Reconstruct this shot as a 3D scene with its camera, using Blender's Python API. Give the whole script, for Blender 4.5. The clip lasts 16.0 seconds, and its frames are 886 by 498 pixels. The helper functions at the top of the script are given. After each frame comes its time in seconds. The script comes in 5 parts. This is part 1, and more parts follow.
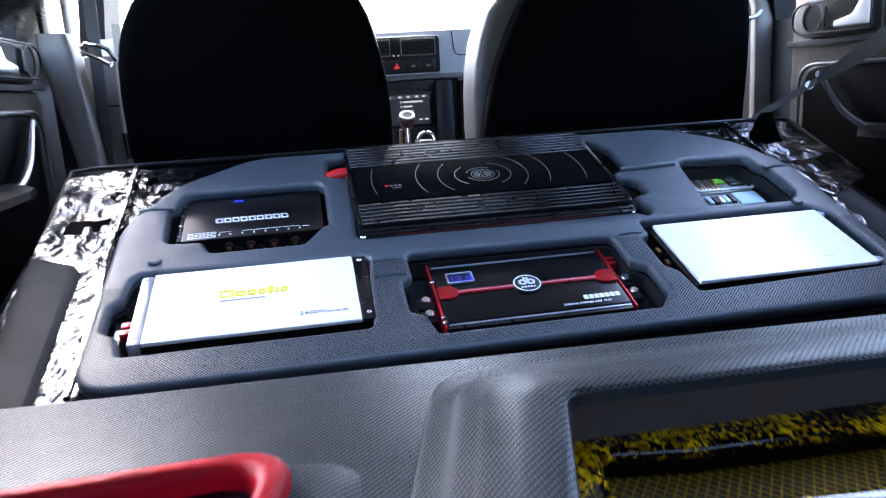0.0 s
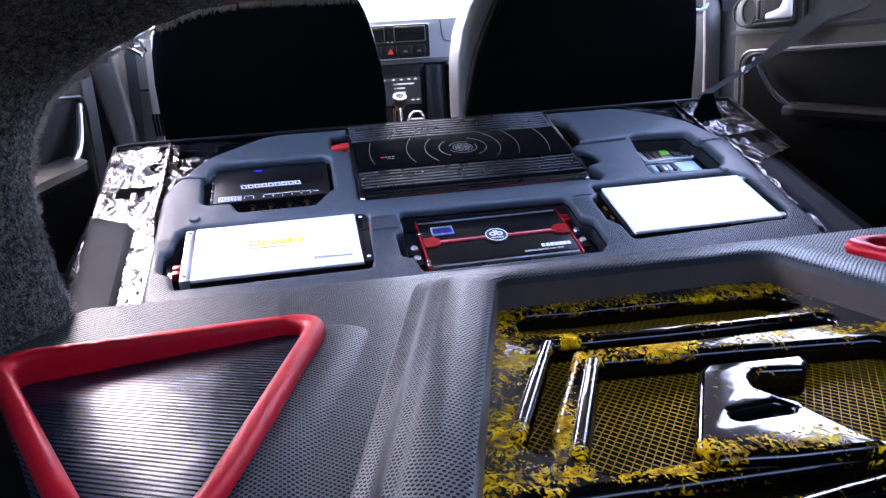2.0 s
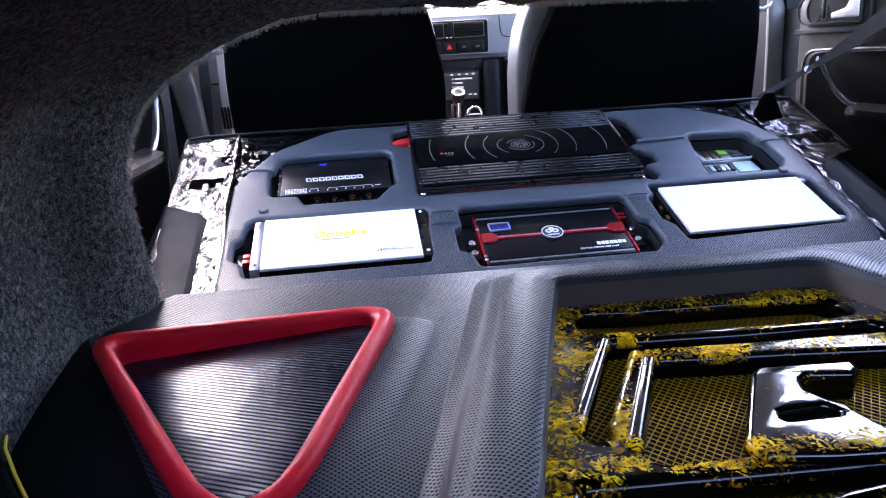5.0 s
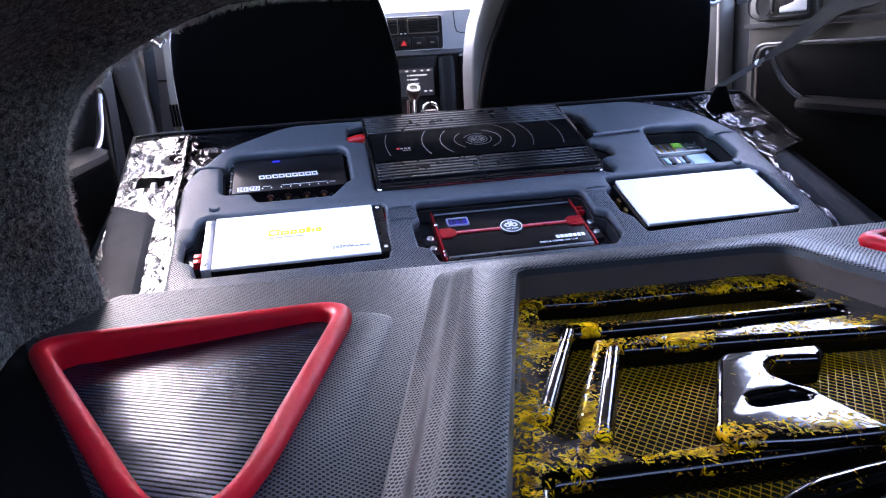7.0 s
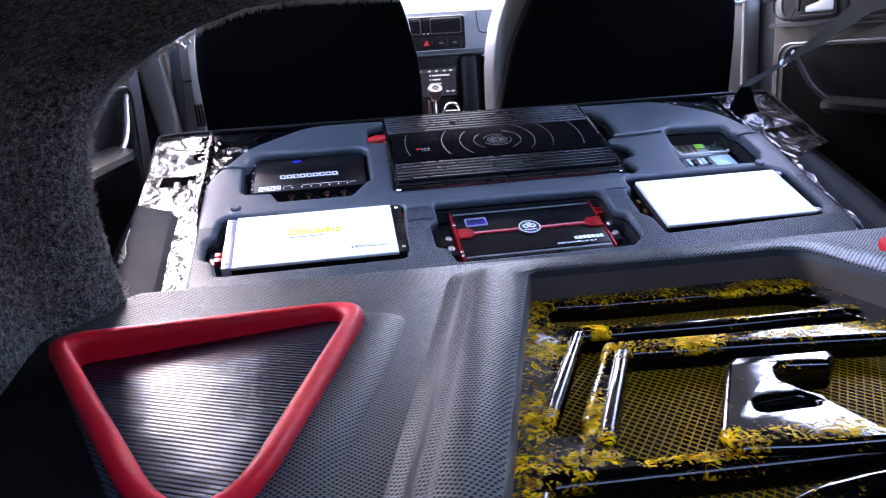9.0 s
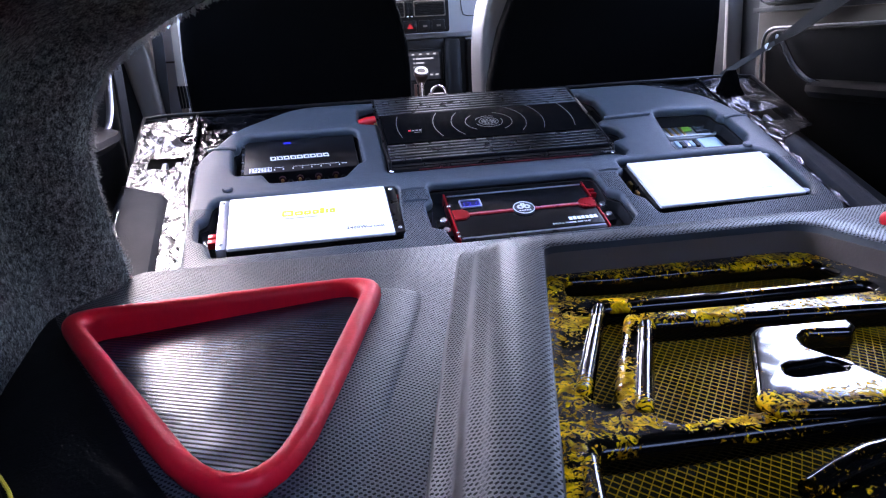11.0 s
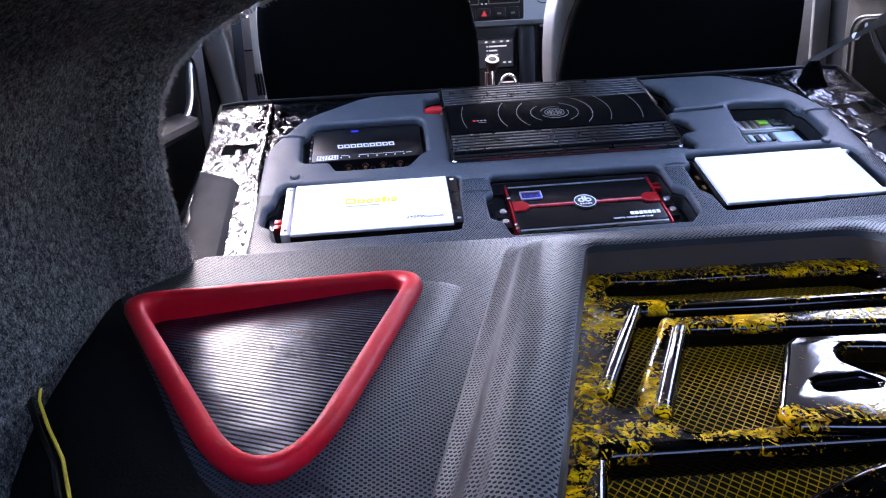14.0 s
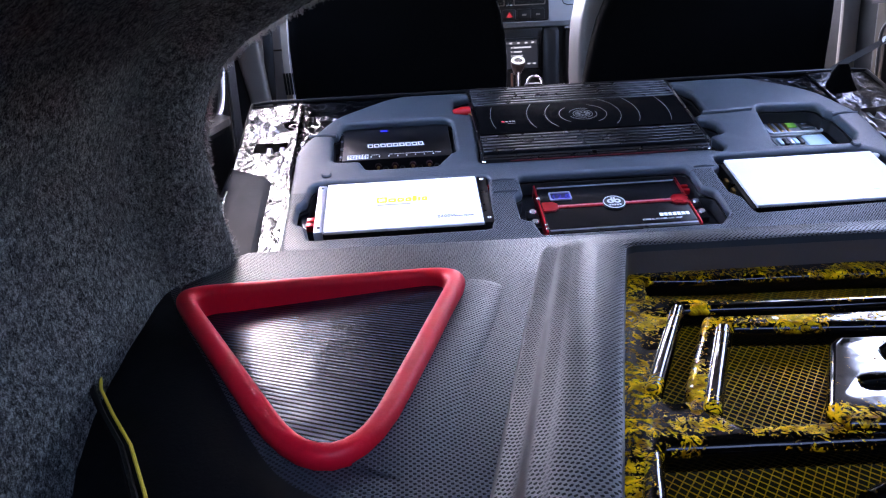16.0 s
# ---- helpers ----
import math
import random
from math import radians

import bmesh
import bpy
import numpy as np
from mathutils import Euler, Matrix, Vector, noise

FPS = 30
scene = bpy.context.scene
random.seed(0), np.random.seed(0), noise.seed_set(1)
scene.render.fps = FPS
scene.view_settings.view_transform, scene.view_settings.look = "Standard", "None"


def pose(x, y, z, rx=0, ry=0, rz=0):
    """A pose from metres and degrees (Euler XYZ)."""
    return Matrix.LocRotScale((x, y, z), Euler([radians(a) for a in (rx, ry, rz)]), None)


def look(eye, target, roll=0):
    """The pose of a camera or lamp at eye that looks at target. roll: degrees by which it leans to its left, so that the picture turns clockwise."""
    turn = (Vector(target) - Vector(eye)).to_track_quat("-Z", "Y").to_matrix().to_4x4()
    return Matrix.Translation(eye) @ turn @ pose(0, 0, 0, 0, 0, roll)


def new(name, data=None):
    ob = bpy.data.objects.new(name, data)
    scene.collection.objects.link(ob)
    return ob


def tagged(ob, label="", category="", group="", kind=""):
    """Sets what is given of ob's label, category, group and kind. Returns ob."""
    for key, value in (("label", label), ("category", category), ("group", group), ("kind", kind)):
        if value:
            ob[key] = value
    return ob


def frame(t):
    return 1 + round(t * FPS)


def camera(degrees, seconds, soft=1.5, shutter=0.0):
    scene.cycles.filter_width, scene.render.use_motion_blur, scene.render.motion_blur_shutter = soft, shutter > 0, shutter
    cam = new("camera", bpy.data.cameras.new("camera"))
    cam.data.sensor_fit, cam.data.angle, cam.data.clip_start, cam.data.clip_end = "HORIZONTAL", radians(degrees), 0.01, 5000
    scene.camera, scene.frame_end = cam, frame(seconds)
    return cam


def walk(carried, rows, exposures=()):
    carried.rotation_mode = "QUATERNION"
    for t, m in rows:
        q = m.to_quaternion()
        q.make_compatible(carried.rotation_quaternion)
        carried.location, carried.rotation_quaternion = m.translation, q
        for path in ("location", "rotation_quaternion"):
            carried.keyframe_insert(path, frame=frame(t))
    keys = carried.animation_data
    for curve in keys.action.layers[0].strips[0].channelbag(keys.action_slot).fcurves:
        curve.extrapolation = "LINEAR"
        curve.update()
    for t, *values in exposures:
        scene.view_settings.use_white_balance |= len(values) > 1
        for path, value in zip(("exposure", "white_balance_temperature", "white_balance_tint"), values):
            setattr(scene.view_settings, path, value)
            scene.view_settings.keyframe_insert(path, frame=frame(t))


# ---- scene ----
cam = camera(62.0, 16.0, 1.1, 0.5)
PATH = [
    (0, (-0.256, -0.877, 0.938), (0.085, 1.046, 0.507), -3.5),
    (0.5, (-0.292, -1.007, 0.944), (0.03, 0.928, 0.554), -3.6),
    (1, (-0.311, -1.112, 0.967), (-0.031, 0.829, 0.575), -3.6),
    (1.5, (-0.297, -1.115, 0.97), (0.012, 0.82, 0.569), -3.6),
    (2, (-0.28, -1.103, 0.954), (0.064, 0.806, 0.466), -3.8),
    (2.5, (-0.287, -1.106, 0.956), (0.086, 0.791, 0.445), -3.7),
    (3, (-0.309, -1.119, 0.967), (0.071, 0.777, 0.455), -3.7),
    (3.2, (-0.328, -1.126, 0.97), (0.042, 0.772, 0.46), -3.5),
    (5.3, (-0.279, -1.134, 0.971), (-0.076, 0.79, 0.465), -3.5),
    (5.5, (-0.264, -1.131, 0.968), (-0.049, 0.792, 0.459), -3.8),
    (6, (-0.275, -1.123, 0.964), (0.022, 0.787, 0.452), -3.6),
    (6.5, (-0.293, -1.12, 0.962), (0.026, 0.787, 0.45), -3.7),
    (7, (-0.296, -1.117, 0.959), (0.026, 0.789, 0.448), -3.6),
    (7.5, (-0.312, -1.116, 0.955), (0.008, 0.792, 0.446), -3.5),
    (8, (-0.325, -1.121, 0.957), (-0.035, 0.792, 0.451), -3.6),
    (8.5, (-0.31, -1.124, 0.961), (-0.054, 0.794, 0.456), -3.6),
    (9, (-0.286, -1.122, 0.961), (-0.03, 0.795, 0.452), -3.7),
    (9.2, (-0.277, -1.123, 0.962), (-0.017, 0.793, 0.45), -3.7),
    (11.3, (-0.331, -1.117, 0.952), (-0.002, 0.774, 0.391), -3.3),
    (11.5, (-0.334, -1.12, 0.952), (-0.064, 0.777, 0.38), -3.2),
    (12, (-0.32, -1.125, 0.957), (-0.157, 0.784, 0.384), -3.2),
    (12.5, (-0.31, -1.122, 0.955), (-0.169, 0.789, 0.38), -3.3),
    (13, (-0.31, -1.124, 0.955), (-0.184, 0.789, 0.383), -3.3),
    (13.5, (-0.304, -1.127, 0.959), (-0.188, 0.785, 0.386), -3.3),
    (14, (-0.294, -1.13, 0.963), (-0.178, 0.783, 0.389), -3.4),
    (14.5, (-0.303, -1.126, 0.957), (-0.185, 0.786, 0.382), -3.2),
    (15, (-0.307, -1.131, 0.961), (-0.186, 0.781, 0.388), -3.3),
    (15.5, (-0.328, -1.136, 0.962), (-0.227, 0.778, 0.391), -3.1),
    (16, (-0.319, -1.141, 0.966), (-0.242, 0.775, 0.395), -3.1),
]
walk(cam, [(t, look(eye, target, roll)) for t, eye, target, roll in PATH], [(0.0, 4.80, 6200, 14), (1.0, 4.90, 6350, 26), (1.6, 4.90, 6350, 26), (2.1, 5.0, 6350, 26), (2.6, 5.0, 6350, 26), (3.0, 4.96, 6350, 26), (9.0, 4.97, 6350, 26), (13.0, 5.0, 6350, 26), (16.0, 4.96, 6350, 26)])

# ---- light ----
world = bpy.data.worlds.new("world")
scene.world = world
world.use_nodes = True
wn = world.node_tree.nodes
sky = wn.new("ShaderNodeTexSky")
sky.sky_type, sky.sun_disc = "NISHITA", False
sky.sun_elevation, sky.sun_rotation = radians(48), radians(346)
sky.air_density, sky.dust_density, sky.ozone_density = 1.0, 2.5, 1.5
world.node_tree.links.new(sky.outputs[0], wn["Background"].inputs[0])
wn["Background"].inputs[1].default_value = 0.15
sun_data = bpy.data.lights.new("sun", "SUN")
sun_data.energy, sun_data.angle, sun_data.color = 0.65, radians(15), (1.0, 0.96, 0.9)
sun = new("sun", sun_data)
sun.matrix_world = look((-0.8, 3.0, 5.0), (0, 0, 0.8))

# ---- materials ----
class Nodes:
    """A small builder for node materials."""

    def __init__(self, name):
        self.mat = bpy.data.materials.new(name)
        self.mat.use_nodes = True
        self.tree = self.mat.node_tree
        self.bsdf = self.tree.nodes["Principled BSDF"]
        self.place = self.add("ShaderNodeTexCoord").outputs["Object"]

    def add(self, kind, **props):
        node = self.tree.nodes.new(kind)
        for key, value in props.items():
            if key == "operation":
                node.operation = value
            elif key == "feature":
                node.feature = value
            elif key == "data_type":
                node.data_type = value
        return node

    def link(self, a, b):
        self.tree.links.new(a, b)

    def put(self, socket, value):
        if hasattr(value, "is_output"):
            self.link(value, socket)
        else:
            socket.default_value = value

    def math(self, op, a, b=0.0, c=0.0):
        node = self.add("ShaderNodeMath", operation=op)
        for n, v in enumerate((a, b, c)):
            self.put(node.inputs[n], v)
        return node.outputs[0]

    def noise(self, scale, detail=3.0, rough=0.5, vector=None):
        node = self.add("ShaderNodeTexNoise")
        self.link(vector or self.place, node.inputs["Vector"])
        node.inputs["Scale"].default_value, node.inputs["Detail"].default_value, node.inputs["Roughness"].default_value = scale, detail, rough
        return node.outputs["Fac"]

    def voronoi(self, scale, feature="F1", vector=None):
        node = self.add("ShaderNodeTexVoronoi", feature=feature)
        self.link(vector or self.place, node.inputs["Vector"])
        node.inputs["Scale"].default_value = scale
        return node.outputs["Distance"]

    def ramp(self, fac, stops):
        node = self.add("ShaderNodeValToRGB")
        self.put(node.inputs[0], fac)
        el = node.color_ramp.elements
        while len(el) < len(stops):
            el.new(0.5)
        for e, (p, c) in zip(el, stops):
            e.position, e.color = p, ((c, c, c, 1) if isinstance(c, (int, float)) else (*c, 1))
        return node.outputs[0]

    def mix(self, fac, a, b):
        node = self.add("ShaderNodeMix", data_type="RGBA")
        self.put(node.inputs[0], fac)
        for n, v in ((6, a), (7, b)):
            self.put(node.inputs[n], (*v, 1) if isinstance(v, tuple) else v)
        return node.outputs[2]

    def xyz(self, vector=None):
        node = self.add("ShaderNodeSeparateXYZ")
        self.link(vector or self.place, node.inputs[0])
        return node.outputs

    def bump(self, height, strength=0.3, distance=0.001, under=None):
        node = self.add("ShaderNodeBump")
        node.inputs["Strength"].default_value, node.inputs["Distance"].default_value = strength, distance
        self.put(node.inputs["Height"], height)
        if under is not None:
            self.link(under, node.inputs["Normal"])
        self.link(node.outputs[0], self.bsdf.inputs["Normal"])
        return node.outputs[0]

    def set(self, base=None, rough=None, metal=None, coat=None, spec=None, emit=None, glow=None, sheen=None):
        for key, v in (("Base Color", base), ("Roughness", rough), ("Metallic", metal), ("Coat Weight", coat), ("Specular IOR Level", spec), ("Emission Color", emit), ("Emission Strength", glow), ("Sheen Weight", sheen)):
            if v is not None:
                self.put(self.bsdf.inputs[key], (*v, 1) if isinstance(v, tuple) else v)
        return self.mat


def plain(name, base, rough=0.5, metal=0.0, coat=0.0, grain=300.0, strength=0.08, spread=0.12, spec=0.5):
    """A paint, plastic or metal with a little cloud in its colour and gloss and a fine grain."""
    n = Nodes(name)
    cloud = n.noise(14, 4)
    lo, hi = tuple(v * (1 - spread) for v in base), tuple(min(1, v * (1 + spread)) for v in base)
    n.set(n.mix(cloud, lo, hi), n.math("MULTIPLY_ADD", n.noise(45, 3), 0.2 * rough, rough * 0.9), metal, coat, spec)
    n.bump(n.noise(grain, 2), strength, 0.0006)
    return n.mat


def stagger(n, size, turn=0.0):
    """1 in the middle of staggered round dots, 0 between them."""
    x, y, _ = n.xyz()
    k = 2 * math.pi / size
    a = n.math("SINE", n.math("MULTIPLY", n.math("ADD", x, y), k))
    b = n.math("SINE", n.math("MULTIPLY", n.math("SUBTRACT", x, y), k))
    return n.math("MULTIPLY_ADD", n.math("ADD", a, b), 0.25, 0.5)


def dotted_vinyl(name, split=None, tone=1.0, gloss=0.60):
    """Dark grey vinyl with a fine perforated emboss; above split (local y) it is plain leather grain."""
    n = Nodes(name)
    dots = n.ramp(stagger(n, 0.0042), [(0.54, 0.0), (0.66, 1.0)])
    up = n.add("ShaderNodeNewGeometry").outputs["Normal"]
    dots = n.math("MULTIPLY", dots, n.ramp(n.xyz(up)[2], [(0.72, 0.0), (0.86, 1.0)]))
    grain = n.voronoi(330, "DISTANCE_TO_EDGE")
    cloud = n.noise(6, 4)
    body = n.mix(cloud, tuple(tone * v for v in (0.037, 0.048, 0.057)), tuple(tone * v for v in (0.054, 0.067, 0.077)))
    if split is not None:
        low = n.math("LESS_THAN", n.xyz()[1], split)
        dots = n.math("MULTIPLY", dots, low)
        seam = n.math("LESS_THAN", n.math("ABSOLUTE", n.math("SUBTRACT", n.xyz()[1], split)), 0.0012)
        body = n.mix(seam, body, (0.02, 0.02, 0.024))
    colour = n.mix(dots, body, (0.003, 0.003, 0.004) if split else (0.010, 0.011, 0.013))
    n.set(colour, n.math("MULTIPLY_ADD", dots, 0.45, n.math("MULTIPLY_ADD", n.noise(60, 3), 0.14, 0.36 if split else 0.37)), 0, 0, n.math("MULTIPLY_ADD", dots, -gloss if split else -0.8 * gloss, gloss))
    first = n.bump(n.math("SUBTRACT", 1.0, dots), 0.60, 0.0008)
    n.bump(n.math("MINIMUM", grain, 0.14), 0.85 if split else 0.10, 0.0014, first)
    return n.mat


def carbon_vinyl():
    n = Nodes("carbon_vinyl")
    x, y, _ = n.xyz()
    s = 0.00115
    diag = n.math("MODULO", n.math("ADD", n.math("ADD", n.math("MULTIPLY", x, 0.58 / s), n.math("MULTIPLY", y, 1.0 / s)), 4000.0), 4.0)
    stripe = n.ramp(n.math("MULTIPLY", diag, 0.25), [(0.0, 0.0), (0.25, 1.0), (0.5, 1.0), (0.8, 0.0), (1.0, 0.0)])
    cross = n.math("SINE", n.math("MULTIPLY", n.math("SUBTRACT", x, n.math("MULTIPLY", y, 0.2)), 2 * math.pi / 0.0032))
    colour = n.mix(stripe, (0.0012, 0.0012, 0.0018), (0.020, 0.024, 0.044))
    n.set(colour, n.math("MULTIPLY_ADD", stripe, -0.04, 0.26), 0, n.math("MULTIPLY_ADD", stripe, 0.075, 0.008), n.math("MULTIPLY_ADD", stripe, 0.11, 0.012))
    n.bsdf.inputs["Specular Tint"].default_value = n.bsdf.inputs["Coat Tint"].default_value = (0.72, 0.80, 1.0, 1.0)
    n.bsdf.inputs["Coat Roughness"].default_value = 0.25
    wave = n.bump(n.noise(13, 2, 0.5), 0.40, 0.008)
    n.bump(n.math("MULTIPLY_ADD", cross, 0.15, stripe), 0.05, 0.0006, wave)
    return n.mat


def foil():
    n = Nodes("foil")
    warp = n.add("ShaderNodeVectorMath", operation="ADD")
    n.link(n.place, warp.inputs[0])
    swirl = n.add("ShaderNodeTexNoise")
    swirl.inputs["Scale"].default_value = 14
    n.link(n.place, swirl.inputs["Vector"])
    scaled = n.add("ShaderNodeVectorMath", operation="SCALE")
    n.link(swirl.outputs["Color"], scaled.inputs[0])
    scaled.inputs["Scale"].default_value = 0.09
    n.link(scaled.outputs[0], warp.inputs[1])
    streak = n.add("ShaderNodeMapping")
    streak.inputs["Rotation"].default_value = (0, 0, radians(32))
    streak.inputs["Scale"].default_value = (1.0, 0.35, 1.0)
    n.link(warp.outputs[0], streak.inputs["Vector"])
    def ridge(scale, vector):
        return n.math("ABSOLUTE", n.math("SUBTRACT", n.noise(scale, 2, 0.5, vector), 0.5))
    n.set(n.mix(n.noise(30, 4), (0.07, 0.073, 0.082), (0.20, 0.206, 0.222)), n.math("MULTIPLY_ADD", n.noise(80, 3), 0.14, 0.15), 1.0)
    first = n.bump(n.math("MINIMUM", ridge(16, warp.outputs[0]), 0.10), 0.55, 0.020)
    second = n.bump(n.math("MINIMUM", ridge(46, streak.outputs[0]), 0.12), 0.50, 0.010, first)
    n.bump(ridge(120, streak.outputs[0]), 0.22, 0.004, second)
    return n.mat


def fleece():
    n = Nodes("fleece")
    tuft = n.noise(520, 4, 0.8)
    clump = n.noise(170, 4, 0.7)
    patch = n.noise(18, 4)
    fibre = n.voronoi(800)
    both = n.math("ADD", n.math("MULTIPLY", tuft, 0.6), n.math("MULTIPLY", clump, 0.4))
    colour = n.mix(n.ramp(both, [(0.42, 0.0), (0.50, 0.25), (0.62, 1.0)]), (0.008, 0.0085, 0.008), (0.50, 0.51, 0.45))
    n.set(n.mix(n.math("MULTIPLY", patch, 0.5), colour, (0.05, 0.05, 0.048)), 0.95, 0, 0, 0.1)
    first = n.bump(both, 1.0, 0.005)
    n.bump(fibre, 0.6, 0.002, first)
    return n.mat


def splatter(name, amount, gloss):
    """Black gloss lacquer over marbled gold: dense along the edges, broken by black runs elsewhere."""
    n = Nodes(name)
    def marble(scale, detail, rough, bend, stretch=(1, 1, 1), turn=0.0):
        aim = n.add("ShaderNodeMapping")
        aim.inputs["Rotation"].default_value = (0, 0, radians(turn))
        aim.inputs["Scale"].default_value = stretch
        n.link(n.place, aim.inputs["Vector"])
        node = n.add("ShaderNodeTexNoise")
        n.link(aim.outputs[0], node.inputs["Vector"])
        for key, v in (("Scale", scale), ("Detail", detail), ("Roughness", rough), ("Distortion", bend)):
            node.inputs[key].default_value = v
        return node.outputs["Fac"]
    x, y, z = n.xyz()
    def band(value, centre, half, lift):
        gap = n.math("MULTIPLY_ADD", n.math("ABSOLUTE", n.math("SUBTRACT", value, centre)), -lift / half, lift)
        return n.math("MINIMUM", n.math("MAXIMUM", gap, 0.0), lift * 0.6)
    coarse = marble(22, 3, 0.55, 0.4)
    fine = marble(165, 5, 0.60, 2.2, (1.0, 0.62, 1.0), 14)
    fleck = marble(330, 3, 0.6, 0.8, (0.6, 1.5, 1.0), -6)
    # where the gold was left thick: the long side, the head and the bars
    runs = n.math("MAXIMUM", band(n.math("MULTIPLY_ADD", y, -0.36, x), 0.068, 0.032, 0.25), band(n.math("MULTIPLY_ADD", y, -0.41, x), 0.1506, 0.011, 0.27))
    for centre, half, lift in ((-0.5565, 0.020, 0.27), (-0.6210, 0.010, 0.24), (-0.6640, 0.016, 0.29), (-0.8085, 0.016, 0.34)):
        runs = n.math("MAXIMUM", runs, band(n.math("MULTIPLY_ADD", x, 0.10, y), centre, half, lift))
    thick = n.math("MULTIPLY", n.math("ADD", n.math("MULTIPLY_ADD", coarse, 0.6, runs), n.math("MULTIPLY_ADD", fine, 1.0, n.math("MULTIPLY", fleck, 0.35))), 0.6)
    lie = n.ramp(n.math("MULTIPLY_ADD", z, 50.0, 0.5), [(0.15, 0.0), (0.30, 1.0)])
    gold = n.math("MULTIPLY", n.ramp(thick, [(amount, 0.0), (amount + 0.012, 1.0)]), lie)
    film = n.math("MULTIPLY", n.ramp(thick, [(amount - 0.03, 0.0), (amount - 0.005, 1.0)]), lie)
    tone = n.mix(n.ramp(marble(90, 4, 0.6, 0.5), [(0.40, 0.0), (0.60, 1.0)]), (0.24, 0.10, 0.0), (1.0, 0.55, 0.0))
    n.set(n.mix(gold, n.mix(film, (0.0010, 0.0010, 0.0011), (0.060, 0.030, 0.0004)), tone), n.math("MULTIPLY_ADD", gold, 0.22, 0.10), 0.0, n.math("MULTIPLY_ADD", gold, -0.6 * gloss, 0.6 * gloss), n.math("MULTIPLY_ADD", gold, -0.9 * gloss, gloss))
    n.bsdf.inputs["Coat Roughness"].default_value = 0.09
    n.bump(n.noise(26, 2, 0.45), 0.22, 0.005, n.bump(gold, 0.25, 0.0005))
    return n.mat


def seat_cloth():
    n = Nodes("seat_cloth")
    weave = n.noise(900, 2)
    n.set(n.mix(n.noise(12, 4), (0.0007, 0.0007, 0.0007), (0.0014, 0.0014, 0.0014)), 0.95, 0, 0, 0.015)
    n.bump(weave, 0.5, 0.001)
    return n.mat


VINYL = dotted_vinyl("dotted_vinyl", None, 0.62, 0.44)
BOARD = dotted_vinyl("board_vinyl", 0.058)
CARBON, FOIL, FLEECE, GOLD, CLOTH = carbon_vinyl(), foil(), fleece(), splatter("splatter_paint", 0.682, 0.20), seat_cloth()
SPARSE = splatter("sparse_splatter_paint", 0.695, 0.38)
RED = plain("red_paint", (0.66, 0.007, 0.020), 0.44, 0, 0.02, 240, 0.3, 0.14, 0.16)
WHITE = plain("white_paint", (0.86, 0.85, 0.83), 0.35, 0, 0.2, 500, 0.03, 0.02)
SILVER = plain("brushed_silver", (0.50, 0.52, 0.60), 0.35, 0.8, 0, 600, 0.1)
CHROME = plain("chrome", (0.75, 0.75, 0.77), 0.14, 1.0, 0, 200, 0.03)
BLACKMETAL = plain("black_anodised", (0.0018, 0.0018, 0.002), 0.28, 0.0, 0, 900, 0.03)
BLACK = plain("black_plastic", (0.0025, 0.0025, 0.0028), 0.42, 0, 0, 500, 0.15, 0.12, 0.35)
VOID = plain("pocket_lining", (0.0025, 0.0025, 0.003), 0.85, 0, 0, 200, 0.2)
TRIM = plain("dark_trim", (0.007, 0.007, 0.0075), 0.6, 0, 0, 420, 0.4, 0.12, 0.25)
GREYTRIM = plain("grey_trim", (0.145, 0.126, 0.104), 0.6, 0, 0, 420, 0.3)
# Dark grey dash plastic made paler: the windscreen's light is in this colour.
DASHLIT = plain("lit_dash_plastic", (0.34, 0.36, 0.39), 0.5, 0, 0, 420, 0.35)
LEATHER = plain("grey_leather", (0.064, 0.059, 0.055), 0.5, 0, 0, 260, 0.4)
BELT = plain("belt_webbing", (0.013, 0.0125, 0.012), 0.6, 0, 0, 900, 0.5)
CARPET = plain("carpet", (0.014, 0.014, 0.0145), 0.95, 0, 0, 500, 0.9, 0.4, 0.1)
REDMETAL = plain("red_anodised", (0.42, 0.006, 0.012), 0.28, 0.5, 0.3, 500, 0.05)
YELLOW = plain("yellow_print", (0.78, 0.72, 0.02), 0.45)
PRINT = plain("white_print", (0.80, 0.80, 0.80), 0.5)
INK = plain("black_print", (0.02, 0.02, 0.03), 0.5)
MESHGOLD = plain("gold_mesh", (0.55, 0.31, 0.003), 0.45, 0.1, 0, 400, 0.1, spec=0.2)
GREEN = plain("green_label", (0.25, 0.60, 0.05), 0.5)
PALEBLUE = plain("pale_blue", (0.45, 0.62, 0.70), 0.4)
GREYBOARD = plain("circuit_board", (0.30, 0.32, 0.30), 0.4, 0.2, 0, 300, 0.3, 0.5)
BRASS = plain("brass", (0.55, 0.36, 0.14), 0.3, 1.0)
RUST = plain("red_rca", (0.035, 0.006, 0.006), 0.4)
YARN = plain("yellow_thread", (0.72, 0.50, 0.03), 0.7, 0, 0, 900, 0.6)
GROUND = plain("asphalt", (0.055, 0.055, 0.055), 0.9, 0, 0, 60, 0.6, 0.3)
PANELPAINT = plain("pale_headliner", (0.16, 0.155, 0.15), 0.9, 0, 0, 700, 0.4)


def glowing(name, colour, strength):
    n = Nodes(name)
    return n.set((0.01, 0.01, 0.012), 0.3, 0, 0, 0.5, colour, strength)


